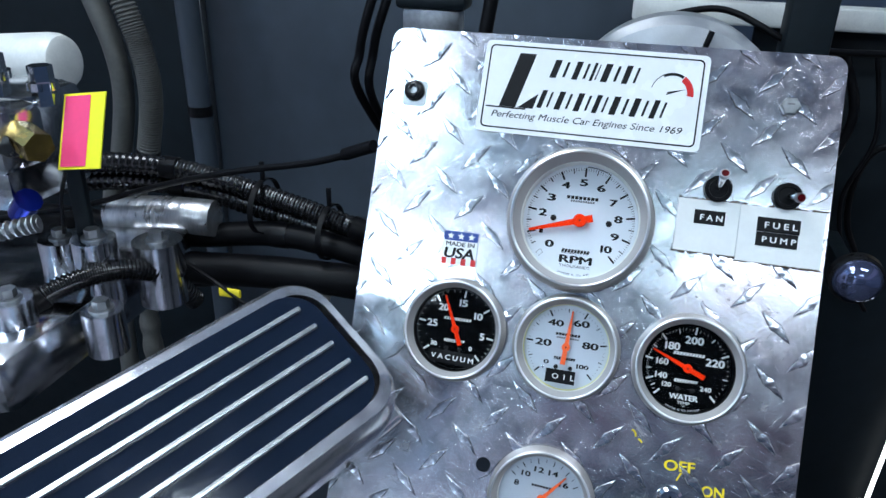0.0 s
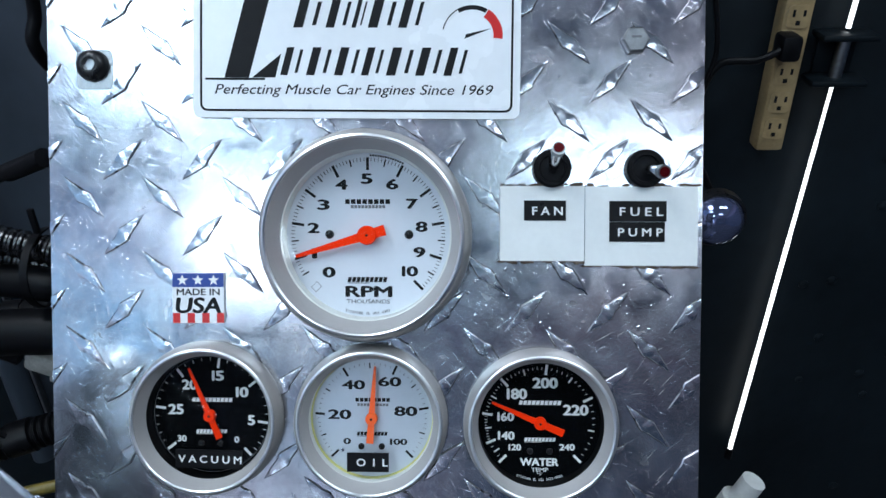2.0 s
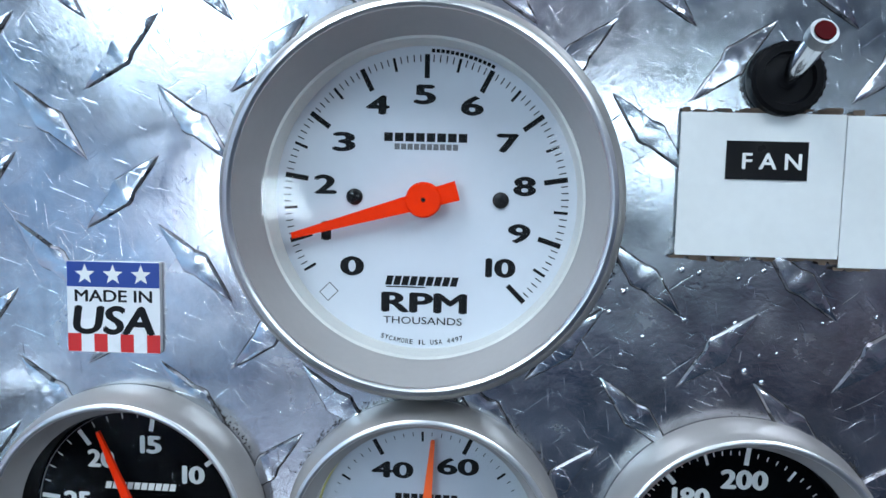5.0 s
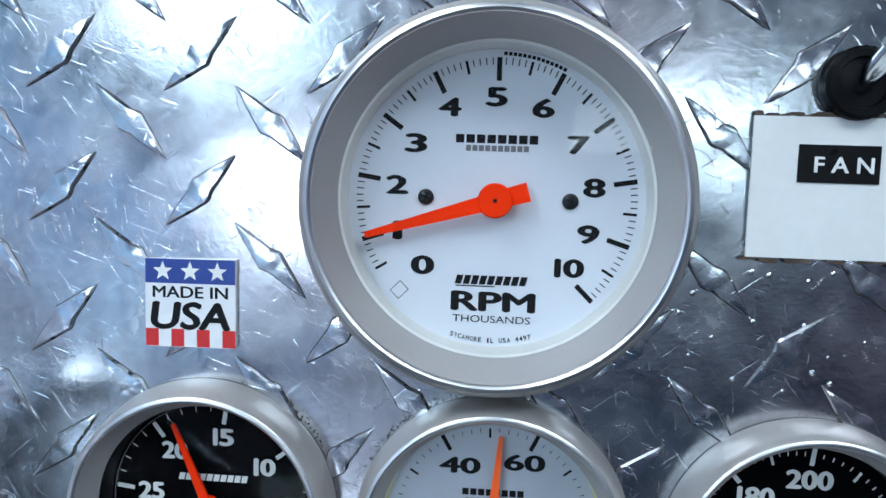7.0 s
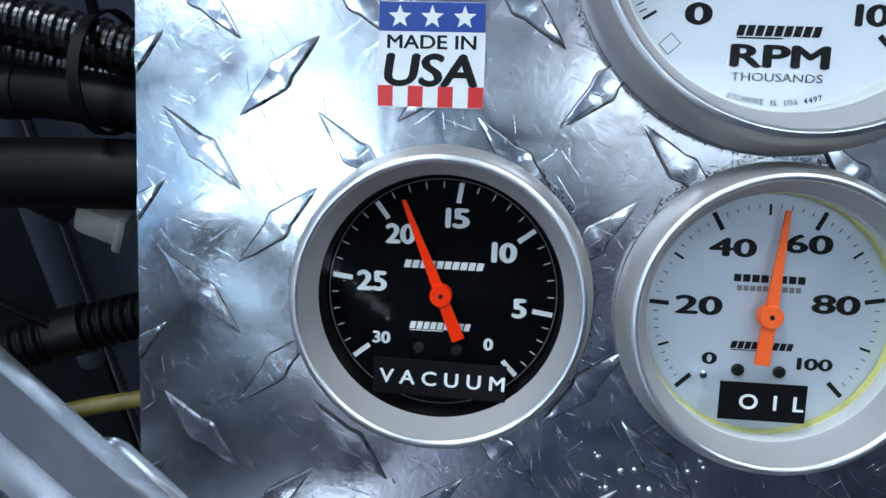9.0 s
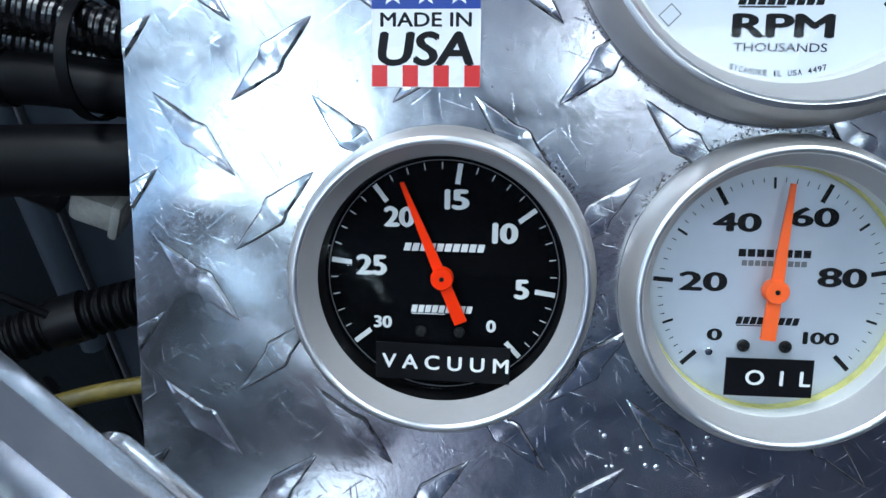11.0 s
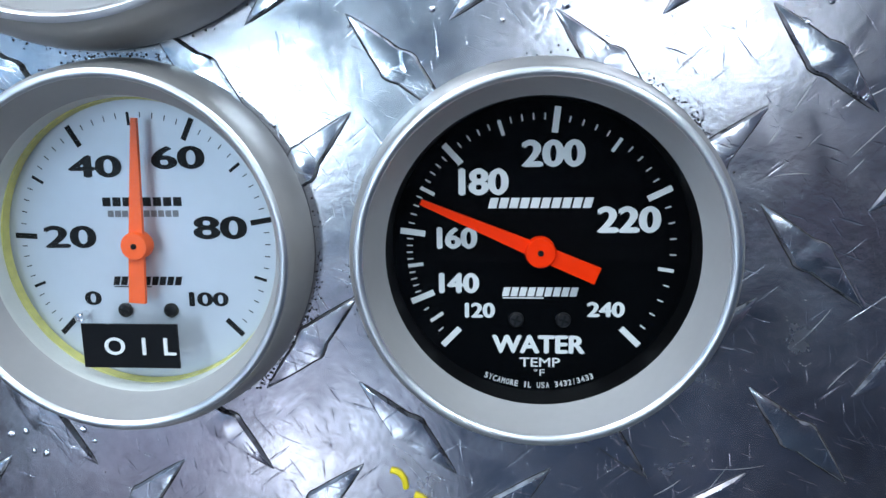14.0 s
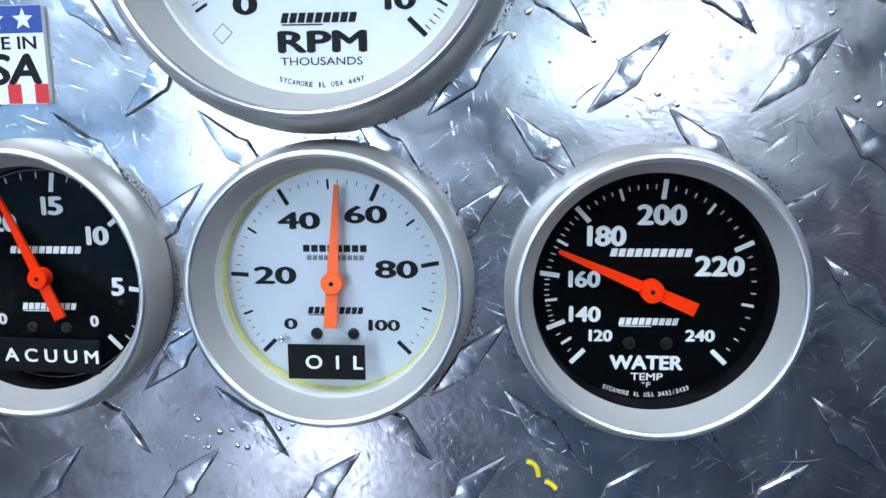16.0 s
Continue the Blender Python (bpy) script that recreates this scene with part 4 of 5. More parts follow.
def screw_head(parent, x, z, height, r, mat):
    ob = part("screw", lathe([(r, height), (r, height + 0.0005), (r * 0.8, height + 0.0008), (0, height + 0.0009)], 20, at=(x, 0, z)), mat, parent)
    for a in (20, 110):
        bm = flat(rect(-r * 0.7, -r * 0.13, r * 0.7, r * 0.13), 0.00006, height + 0.0009)
        bm.transform(Matrix.Translation((x, 0, z)) @ Matrix.Rotation(radians(a), 4, "Y"))
        part("slot", bm, BLACK_INK, ob, smooth=False)


DIAL = -0.0030  # the dials lie a little behind the panel's face


def small_gauge(key, name, label, dial_mat, group="small gauges", liner=None, turn=0.0):
    x, z, _ = GAUGES[key]
    ob = thing(name, on_panel(x, z, 0, turn), label, "gauge", group)
    part("bezel", lathe([(0.0340, -0.0005), (0.0358, 0.0005), (0.0360, 0.0022), (0.0356, 0.0050), (0.0349, 0.0088), (0.0341, 0.0108), (0.0337, 0.0114)], 96), BEZEL, ob, "satin silver rounded bezel")
    part("ridge", lathe([(0.0337, 0.0114), (0.0333, 0.0117), (0.0328, 0.0118), (0.0323, 0.0116), (0.0320, 0.0112)], 96), RIDGE, ob, "ridge of the bezel with its highlight painted in")
    part("cone", lathe([(0.0320, 0.0112), (0.0316, 0.0104), (0.0297, 0.0046), (0.0291, 0.0036)], 96), BEZEL_INNER, ob, "inner bezel cone")
    part("inner_wall", lathe([(0.0291, 0.0036), (0.0290, 0.0030), (0.0288, DIAL)], 96), liner or WALL_BLACK, ob, "inner wall of the gauge")
    part("dial", lathe([(0.0294, DIAL - 0.0012), (0.0294, DIAL), (0.0, DIAL)], 96), dial_mat, ob)
    part("case", lathe([(0.0294, DIAL - 0.001), (0.0296, -0.03), (0.027, -0.034), (0, -0.034)], 48), BLACK_STEEL, ob)
    part("glass", lathe([(0.0290, 0.0030), (0.0, 0.0030)], 64), GLASS, ob, "clear gauge glass").visible_shadow = False
    return ob


INK_H = DIAL + 0.00004


def scale(ob, stops, between, mat, r1, long, short, wide, thin):
    """stops: the angles of the numbered marks; between: how many steps lie between two of them."""
    for k, a in enumerate(stops):
        tick(ob, a, r1 - long, r1, wide, mat, INK_H)
        if k + 1 < len(stops):
            for j in range(1, between):
                mid = between % 2 == 0 and j == between // 2
                tick(ob, a + (stops[k + 1] - a) * j / between, r1 - (long * 0.62 if mid else short), r1, wide * 0.55 if mid else thin, mat, INK_H)


def arc_lettering(ob, words, r, span, h, mat, height):
    """Small print bent round the foot of a dial, read from the outside left to the outside right."""
    for k, c in enumerate(words):
        if c != " ":
            a = 180 + span / 2 - span * k / (len(words) - 1)
            wide = radians(span) * r / (len(words) - 1) * (0.35 if c in "I/." else 0.78)
            lettering("small_print", c, wide, h, r * math.sin(radians(a)), r * math.cos(radians(a)), height, mat, ob, turn=a - 180, bold=0.02)


def maker_mark(ob, x, z, w, h, mat, height, pieces, lean=0.25, underline=False):
    bars("maker_mark", x, z, w, h, mat, height, ob, pieces, lean)
    if underline:
        part("mark_line", flat(rect(x - w * 0.5, z - h * 0.75, x + w * 0.04, z - h * 0.62), 0.00005, height), mat, ob, smooth=False)


def vacuum_gauge():
    ob = small_gauge("vacuum", "vacuum_gauge", "black-faced vacuum gauge with silver bezel in the panel", BLACK_DIAL, turn=0)
    stops = [-128.5, -83, -37.7, 8, 53, 98.4, 136]
    scale(ob, stops, 5, WHITE_INK, 0.0273, 0.0049, 0.0016, 0.0012, 0.00022)
    for words, x, z, h, w in (("30", -0.0146, -0.0119, 0.0031, 0.0045), ("25", -0.0174, 0.0022, 0.0051, 0.0075), ("20", -0.0107, 0.0141, 0.0050, 0.0074), ("15", 0.0025, 0.0185, 0.0049, 0.0070), ("10", 0.0141, 0.0107, 0.0050, 0.0073), ("5", 0.0190, -0.0028, 0.0049, 0.0036), ("0", 0.0119, -0.0122, 0.0031, 0.0024)):
        numeral(words, w, h, x, z, INK_H, WHITE_INK, ob, 0.045)
    maker_mark(ob, 0.0004, 0.0069, 0.0196, 0.0019, WHITE_INK, INK_H, 10)
    maker_mark(ob, 0.0, -0.0083, 0.0150, 0.0018, WHITE_INK, INK_H, 9, underline=True)
    part("dial_ring", lathe([(0.02795, DIAL + 0.00003), (0.02795, DIAL + 0.0001), (0.02775, DIAL + 0.0001), (0.02775, DIAL + 0.00003)], 96), GREY_INK, ob)
    for x in (-0.0052, 0.0042):
        screw_head(ob, x, -0.0140, DIAL, 0.0014, BLACK_STEEL)
    needle(ob, 0.0246, 0.0117, -23.4, NEEDLE, DIAL + 0.0028, 0.0027, 0.0022)
    return ob


def oil_gauge():
    ob = small_gauge("oil", "oil_gauge", "white-faced oil pressure gauge with yellowed rim and silver bezel", SILVER_DIAL, liner=PALE, turn=0)
    part("yellowed_ring", lathe([(0.0292, DIAL + 0.0002), (0.0291, DIAL + 0.0022), (0.0286, DIAL + 0.0022), (0.0284, DIAL + 0.0002)], 96), AMBER, ob, "yellowed plastic ring round the dial")
    stops = [-134.5, -86.7, -30.7, 25.4, 80, 134.8]
    for k, a in enumerate(stops):
        tick(ob, a, 0.0226, 0.0272, 0.0011, BLACK_INK, INK_H)
        for j in range(1, 10 if k + 1 < len(stops) else 0):
            mid = j == 5
            tick(ob, a + (stops[k + 1] - a) * j / 10, 0.0234 if mid else 0.0249, 0.0260, 0.0006 if mid else 0.00018, BLACK_INK, INK_H)
    for words, x, z, h, w in (("0", -0.0120, -0.0116, 0.0030, 0.0036), ("20", -0.0156, 0.0012, 0.0047, 0.0112), ("40", -0.0089, 0.0154, 0.0045, 0.0111), ("60", 0.0083, 0.0170, 0.0046, 0.0110), ("80", 0.0159, 0.0030, 0.0047, 0.0111), ("100", 0.0120, -0.0117, 0.0030, 0.0093)):
        numeral(words, w, h, x, z, INK_H, BLACK_INK, ob, 0.036)
    maker_mark(ob, 0.0004, 0.0083, 0.0168, 0.0018, BLACK_INK, INK_H, 8, 0)
    maker_mark(ob, 0.0004, 0.0059, 0.0150, 0.0013, GREY_INK, INK_H, 10, 0)
    maker_mark(ob, 0.0001, -0.0079, 0.0146, 0.0018, BLACK_INK, INK_H, 9, underline=True)
    for x in (-0.0052, 0.0045):
        screw_head(ob, x, -0.0140, DIAL, 0.0015, BLACK_STEEL)
    part("stop_pin", lathe([(0.0009, DIAL), (0.0009, DIAL + 0.003), (0, DIAL + 0.0032)], 12, at=(-0.0139, 0, -0.0150)), CHROME, ob)
    needle(ob, 0.0249, 0.0117, 4, ORANGE, DIAL + 0.0028, 0.0028, 0.0024)
    return ob


def water_gauge():
    ob = small_gauge("water", "water_gauge", "black-faced water temperature gauge with silver bezel in the panel", BLACK_DIAL, turn=0)
    stops = [-135.7, -112.8, -82.2, -42.2, 6.7, 64.5, 134.7]
    for k, a in enumerate(stops):
        tick(ob, a, 0.0224, 0.0273, 0.0012, WHITE_INK, INK_H)
        if k + 1 < len(stops):
            n = 4 if k < 1 else 10
            for j in range(1, n):
                mid = j == n // 2
                tick(ob, a + (stops[k + 1] - a) * j / n, 0.0229 if mid else 0.0247, 0.0259, 0.0007 if mid else 0.00025, WHITE_INK, INK_H)
    for words, x, z, h, w in (("120", -0.0120, -0.0123, 0.0031, 0.0067), ("140", -0.0162, -0.0068, 0.0041, 0.0089), ("160", -0.0165, 0.0022, 0.0043, 0.0089), ("180", -0.0114, 0.0131, 0.0052, 0.0108), ("200", 0.0024, 0.0184, 0.0052, 0.0120), ("220", 0.0168, 0.0057, 0.0052, 0.0120), ("240", 0.0129, -0.0120, 0.0031, 0.0073)):
        numeral(words, w, h, x, z, INK_H, WHITE_INK, ob, 0.045)
    lettering("lettering", "WATER", 0.0183, 0.0038, -0.0001, -0.0192, INK_H, WHITE_INK, ob, bold=0.045)
    lettering("lettering", "TEMP", 0.0080, 0.0019, 0.0002, -0.0229, INK_H, WHITE_INK, ob, bold=0.015)
    lettering("lettering", "°F", 0.0022, 0.0014, 0.0001, -0.0250, INK_H, WHITE_INK, ob)
    maker_mark(ob, 0.0003, 0.0090, 0.0200, 0.0020, WHITE_INK, INK_H, 10)
    maker_mark(ob, 0.0003, -0.0085, 0.0148, 0.0018, WHITE_INK, INK_H, 9, underline=True)
    arc_lettering(ob, "SYCAMORE IL USA 3432/3433", 0.0277, 44, 0.0012, WHITE_INK, INK_H)
    for x in (-0.0045, 0.0047):
        screw_head(ob, x, -0.0141, DIAL, 0.0015, BLACK_STEEL)
    needle(ob, 0.0246, 0.0117, -66.8, NEEDLE, DIAL + 0.0028, 0.0029, 0.0024)
    return ob


def volt_gauge():
    ob = small_gauge("volt", "volt_gauge", "white-faced gauge with silver bezel low in the panel", SILVER_DIAL, liner=PALE, turn=3)
    stops = [-60, -38, -14, 11, 36, 60]
    scale(ob, stops, 2, BLACK_INK, 0.0262, 0.0036, 0.0016, 0.0006, 0.0003)
    for words, x, z, h, w in (("8", -0.0180, 0.0065, 0.0036, 0.0035), ("10", -0.0128, 0.0138, 0.0036, 0.0062), ("12", -0.0045, 0.0182, 0.0036, 0.0068), ("14", 0.0052, 0.0178, 0.0036, 0.0068), ("16", 0.0132, 0.0120, 0.0036, 0.0064)):
        lettering("numeral", words, w, h, x, z, INK_H, BLACK_INK, ob, bold=0.03)
    bars("maker_mark", 0, 0.0075, 0.0155, 0.0015, BLACK_INK, INK_H, ob, 8, 0)
    needle(ob, 0.0225, 0.0105, 38, ORANGE, DIAL + 0.0028, 0.0027, 0.0022)
    return ob


vacuum_gauge()
oil_gauge()
water_gauge()
volt_gauge()


def tachometer():
    x, z, _ = GAUGES["tach"]
    ob = thing("tachometer", on_panel(x, z), "large white-faced tachometer with silver bezel in the panel", "gauge", "large gauges")
    part("bezel", lathe([(0.0465, -0.0005), (0.0490, 0.0006), (0.0493, 0.0030), (0.0488, 0.0075), (0.0476, 0.0125), (0.0463, 0.0150), (0.0457, 0.0157)], 128), BEZEL, ob, "satin silver rounded bezel")
    part("ridge", lathe([(0.0457, 0.0157), (0.0452, 0.0160), (0.0446, 0.0162), (0.0440, 0.0159), (0.0437, 0.0154)], 128), RIDGE, ob, "ridge of the bezel with its highlight painted in")
    part("cone", lathe([(0.0437, 0.0154), (0.0432, 0.0142), (0.0405, 0.0055), (0.0398, 0.0035)], 128), BEZEL_INNER, ob, "inner bezel cone")
    part("liner", lathe([(0.0398, 0.0035), (0.0392, 0.0030), (0.0388, DIAL - 0.002)], 128), PALE, ob, "pale inner ring")
    part("dial", lathe([(0.0390, DIAL - 0.003), (0.0390, DIAL - 0.002), (0, DIAL - 0.002)], 128), WHITE_DIAL, ob)
    part("case", lathe([(0.0390, DIAL - 0.002), (0.041, -0.05), (0.038, -0.056), (0, -0.056)], 64), BLACK_STEEL, ob)
    part("glass", lathe([(0.0402, 0.0046), (0.0, 0.0046)], 64), GLASS, ob, "clear gauge glass").visible_shadow = False
    d = DIAL - 0.002 + 0.00004
    first, last = -135.2, 134.6
    for k in range(101):
        a = first + (last - first) * k / 100
        if k < 5:
            continue
        if k % 10 == 0:
            tick(ob, a, 0.0307, 0.0367, 0.0013, BLACK_INK, d)
        elif k % 5 == 0:
            tick(ob, a, 0.0331, 0.0366, 0.0007, BLACK_INK, d)
        else:
            tick(ob, a, 0.0348, 0.0366, 0.00028, BLACK_INK, d)
    part("zero_box", flat([(-0.0244, -0.0220), (-0.0220, -0.0244), (-0.0248, -0.0272), (-0.0272, -0.0248)], 0.00005, d), GREY_INK, ob)
    part("zero_box_inner", flat([(-0.0244, -0.02235), (-0.02235, -0.0244), (-0.0248, -0.02685), (-0.02685, -0.0248)], 0.00005, d + 0.00006), WHITE_DIAL, ob)
    for words, px, pz, w, h in (("0", -0.0186, -0.0177, 0.0063, 0.0051), ("1", -0.0255, -0.0087, 0.0026, 0.0050), ("2", -0.0259, 0.0033, 0.0060, 0.0050), ("3", -0.0212, 0.0143, 0.0060, 0.0050), ("4", -0.0126, 0.0238, 0.0060, 0.0049), ("5", -0.0006, 0.0266, 0.0057, 0.0050), ("6", 0.0115, 0.0240, 0.0058, 0.0050), ("7", 0.0208, 0.0148, 0.0057, 0.0048), ("8", 0.0254, 0.0040, 0.0058, 0.0050), ("9", 0.0244, -0.0081, 0.0058, 0.0050), ("10", 0.0192, -0.0171, 0.0092, 0.0050)):
        numeral(words, w, h, px, pz, d, BLACK_INK, ob, 0.042)
    maker_mark(ob, 0.0001, 0.0158, 0.0218, 0.0022, BLACK_INK, d, 8, 0)
    maker_mark(ob, 0.0002, 0.0134, 0.0166, 0.0015, GREY_INK, d, 10, 0)
    maker_mark(ob, -0.0001, -0.0211, 0.0190, 0.0024, BLACK_INK, d, 9, underline=True)
    lettering("lettering", "RPM", 0.0224, 0.0053, 0.0004, -0.0268, d, BLACK_INK, ob, bold=0.04)
    lettering("lettering", "THOUSANDS", 0.0205, 0.0019, 0.0001, -0.0315, d, BLACK_INK, ob)
    arc_lettering(ob, "SYCAMORE IL USA 4497", 0.0372, 32, 0.0013, BLACK_INK, d)
    for k in range(14):
        a = 2 + 24 * k / 13
        tick(ob, a, 0.0372, 0.0381, 0.0009, BLACK_INK, d)
    for px in (-0.0182, 0.0194):
        screw_head(ob, px, 0.0003, DIAL - 0.002, 0.0021, BLACK_STEEL)
    needle(ob, 0.0350, 0.0088, -106.6, NEEDLE, DIAL + 0.0016, 0.0045, 0.0036)
    return ob


tachometer()

# ---- stickers, labels and tapes ----
plaque = thing("shop_sticker", on_panel(0.0868, 0.1053, -0.0001, 0.5), "large white vinyl sticker with black lettering and gauge mark", "sticker")
part("vinyl", flat(rounded(0.1515, 0.0650, 0.004), 0.0002, 0.0014), VINYL, plaque)
frame_bm = bmesh.new()
outer, inner = rounded(0.1448, 0.0590, 0.0035), rounded(0.1428, 0.0570, 0.0027)
va = [frame_bm.verts.new((x, -0.0017, z)) for x, z in outer]
vb = [frame_bm.verts.new((x, -0.0017, z)) for x, z in inner]
for k in range(len(outer)):
    n = (k + 1) % len(outer)
    frame_bm.faces.new((va[k], va[n], vb[n], vb[k]))
bmesh.ops.solidify(frame_bm, geom=frame_bm.faces[:], thickness=0.00005)
part("border", frame_bm, BLACK_INK, plaque, smooth=False)


def mark_block(x, z, w, h):
    """One sign of the trade mark, drawn as a thick and a thin leaning bar with feet."""
    bm = bmesh.new()
    lean = 0.26
    flat(slanted(x, z, w * 0.36, h, lean), 0.00005, 0.00165, bm)
    flat(slanted(x + w * 0.70, z + h * 0.08, w * 0.15, h * 0.84, lean), 0.00005, 0.00165, bm)
    part("mark", bm, BLACK_INK, plaque, smooth=False)


big = bmesh.new()
flat(slanted(-0.0610, -0.0140, 0.0115, 0.0385, 0.26), 0.00005, 0.00165, big)
flat(rect(-0.0700, -0.0151, -0.0420, -0.0141), 0.00005, 0.00165, big)
flat([(-0.0480, -0.0139), (-0.0372, -0.0139), (-0.0345, -0.0030)], 0.00005, 0.00165, big)
part("mark", big, BLACK_INK, plaque, smooth=False)
for x, w in ((-0.0290, 0.0125), (-0.0140, 0.0110), (-0.0020, 0.0055), (0.0055, 0.0125), (0.0195, 0.0110)):
    mark_block(x, 0.0090, w, 0.0128)
for x, w in ((-0.0350, 0.0095), (-0.0230, 0.0110), (-0.0100, 0.0110), (0.0025, 0.0095), (0.0140, 0.0120), (0.0275, 0.0115), (0.0405, 0.0100)):
    mark_block(x, -0.0128, w, 0.0128)
lettering("lettering", "Perfecting Muscle Car Engines Since 1969", 0.1290, 0.0060, -0.0010, -0.0200, 0.00165, BLACK_INK, plaque, shear=0.25, bold=0.004)
for a0, a1, mat, r0, r1 in ((-78, -28, BLACK_INK, 0.0133, 0.0138), (-30, 30, BLACK_INK, 0.0118, 0.0138), (32, 96, RED_INK, 0.0098, 0.0140)):
    bm = bmesh.new()
    n = 12
    pts = [(0.0535 + r1 * math.sin(radians(a0 + (a1 - a0) * k / n)), 0.0055 + r1 * math.cos(radians(a0 + (a1 - a0) * k / n))) for k in range(n + 1)]
    pts += [(0.0535 + r0 * math.sin(radians(a1 + (a0 - a1) * k / n)), 0.0055 + r0 * math.cos(radians(a1 + (a0 - a1) * k / n))) for k in range(n + 1)]
    part("dial_mark", flat(pts, 0.00005, 0.00165, bm), mat, plaque, smooth=False)
part("dial_mark", flat([(0.0500, 0.0040), (0.0508, 0.0062), (0.0625, 0.0088)], 0.00005, 0.00165), BLACK_INK, plaque, smooth=False)
# treads pressing through the vinyl
rng = random.Random(9)
for i in range(-3, 8):
    for j in range(-8, 5):
        for turn, ox, oz in ((45, 0, 0), (-45, PITCH_X / 2, -PITCH_Z / 2)):
            x, z = FIRST_X + PITCH_X * i + ox - 0.0868, FIRST_Z + PITCH_Z * j + oz - 0.1053
            if abs(x) < 0.064 and abs(z) < 0.021:
                bm = tread_mesh()
                bm.transform(Matrix.Translation((x, -0.00032, z)) @ Matrix.Rotation(radians(-turn), 4, "Y"))
                for face in bm.faces:
                    face.material_index = 0
                part("raised_patch", bm, VINYL, plaque)

badge = thing("flag_sticker", on_panel(0.0123, -0.0109, -0.0009, -0.5), "small blue, white and red sticker on the panel", "sticker")
part("backing", flat(rounded(0.0245, 0.0236, 0.0006, 3), 0.0015, -0.0008), VINYL, badge)
part("blue_band", flat(rect(-0.0122, 0.0052, 0.0122, 0.0117), 0.00005, 0.0007), BLUE_INK, badge, smooth=False)
for sx in (-0.0074, 0, 0.0074):
    star = [((0.0027 if k % 2 == 0 else 0.00115) * math.sin(math.pi * k / 5) + sx, (0.0027 if k % 2 == 0 else 0.00115) * math.cos(math.pi * k / 5) + 0.0084) for k in range(10)]
    part("star", flat(star, 0.00005, 0.00076), WHITE_INK, badge, smooth=False)
lettering("lettering", "MADE IN", 0.0205, 0.0031, 0, 0.0029, 0.0007, BLACK_INK, badge, bold=0.022)
lettering("lettering", "USA", 0.0218, 0.0076, 0, -0.0034, 0.0007, BLACK_INK, badge, bold=0.036, shear=0.12)
for k in range(4):
    part("red_stripe", flat(rect(-0.0122 + 0.00697 * k, -0.0117, -0.0122 + 0.00697 * k + 0.0035, -0.0070), 0.00005, 0.0007), RED_INK, badge, smooth=False)


def switch_label(x0, x1, z0, z1, tapes, label, corner):
    cx, cz = (x0 + x1) / 2, (z0 + z1) / 2
    ob = thing("switch_label", on_panel(cx, cz), label, "label", "switch labels")
    w, h = x1 - x0, z1 - z0
    part("card", flat(rect(-w / 2, -h / 2, w / 2, h / 2), 0.0007, 0.0012), CARD, ob)
    rim = random.Random(int(x0 * 1e5))
    edge = bmesh.new()
    for k in range(70):
        px = -w / 2 + w * rim.random()
        low = rim.random() < 0.55
        flat(rounded(rim.uniform(0.0010, 0.0042), rim.uniform(0.0004, 0.0013), 0.0002, 1, (px, (-h / 2 if low else h / 2) + rim.uniform(-0.0010, 0.0003) * (1 if low else -1))), 0.0004, 0.0013, edge)
    tagged(part("dirty_edge", edge, DIRTY, ob, "dirty glued edge"), kind="stuff")
    for words, tx, tz, tw, th, lw in tapes:
        tape = part("tape", flat(rect(tx - tw / 2, tz - th / 2, tx + tw / 2, tz + th / 2), 0.0003, 0.0019), TAPE, ob, "black embossed tape")
        lettering("lettering", words, lw, th * 0.42, tx + tw * 0.06, tz - th * 0.02, 0.0022, WHITE_INK, tape, thick=0.0002, bold=0.02)
    return ob


switch_label(0.1536, 0.1922, 0.0072, 0.0417, [("F A N", 0.0012, 0.0060, 0.0192, 0.0092, 0.0140)], "white card label with black embossed tape reading FAN", 0)
switch_label(0.1925, 0.2438, 0.0052, 0.0415, [("F U E L", -0.0017, 0.0068, 0.0260, 0.0094, 0.0198), ("P U M P", -0.0020, -0.0026, 0.0252, 0.0090, 0.0204)], "white card label with black embossed tape reading FUEL PUMP", 1)


def gauge_tape(x, z, w, h, words, lw, off, turn, label):
    ob = thing("name_tape", on_panel(x, z, -0.0037, turn), label, "label", "name tapes")
    part("tape", flat(rect(-w / 2, -h / 2, w / 2, h / 2), 0.0004), TAPE, ob)
    lettering("lettering", words, lw, h * 0.40, off, 0, 0.0004, WHITE_INK, ob, thick=0.0002, bold=0.02)
    return ob


gauge_tape(0.0925, -0.0871, 0.0196, 0.0090, "O  I  L", 0.0146, 0.0020, 0, "black embossed tape reading OIL stuck on the gauge glass")
gauge_tape(0.0174, -0.0866, 0.0318, 0.0088, "V A C U U M", 0.0300, 0.0006, 1, "black embossed tape reading VACUUM stuck on the gauge glass")


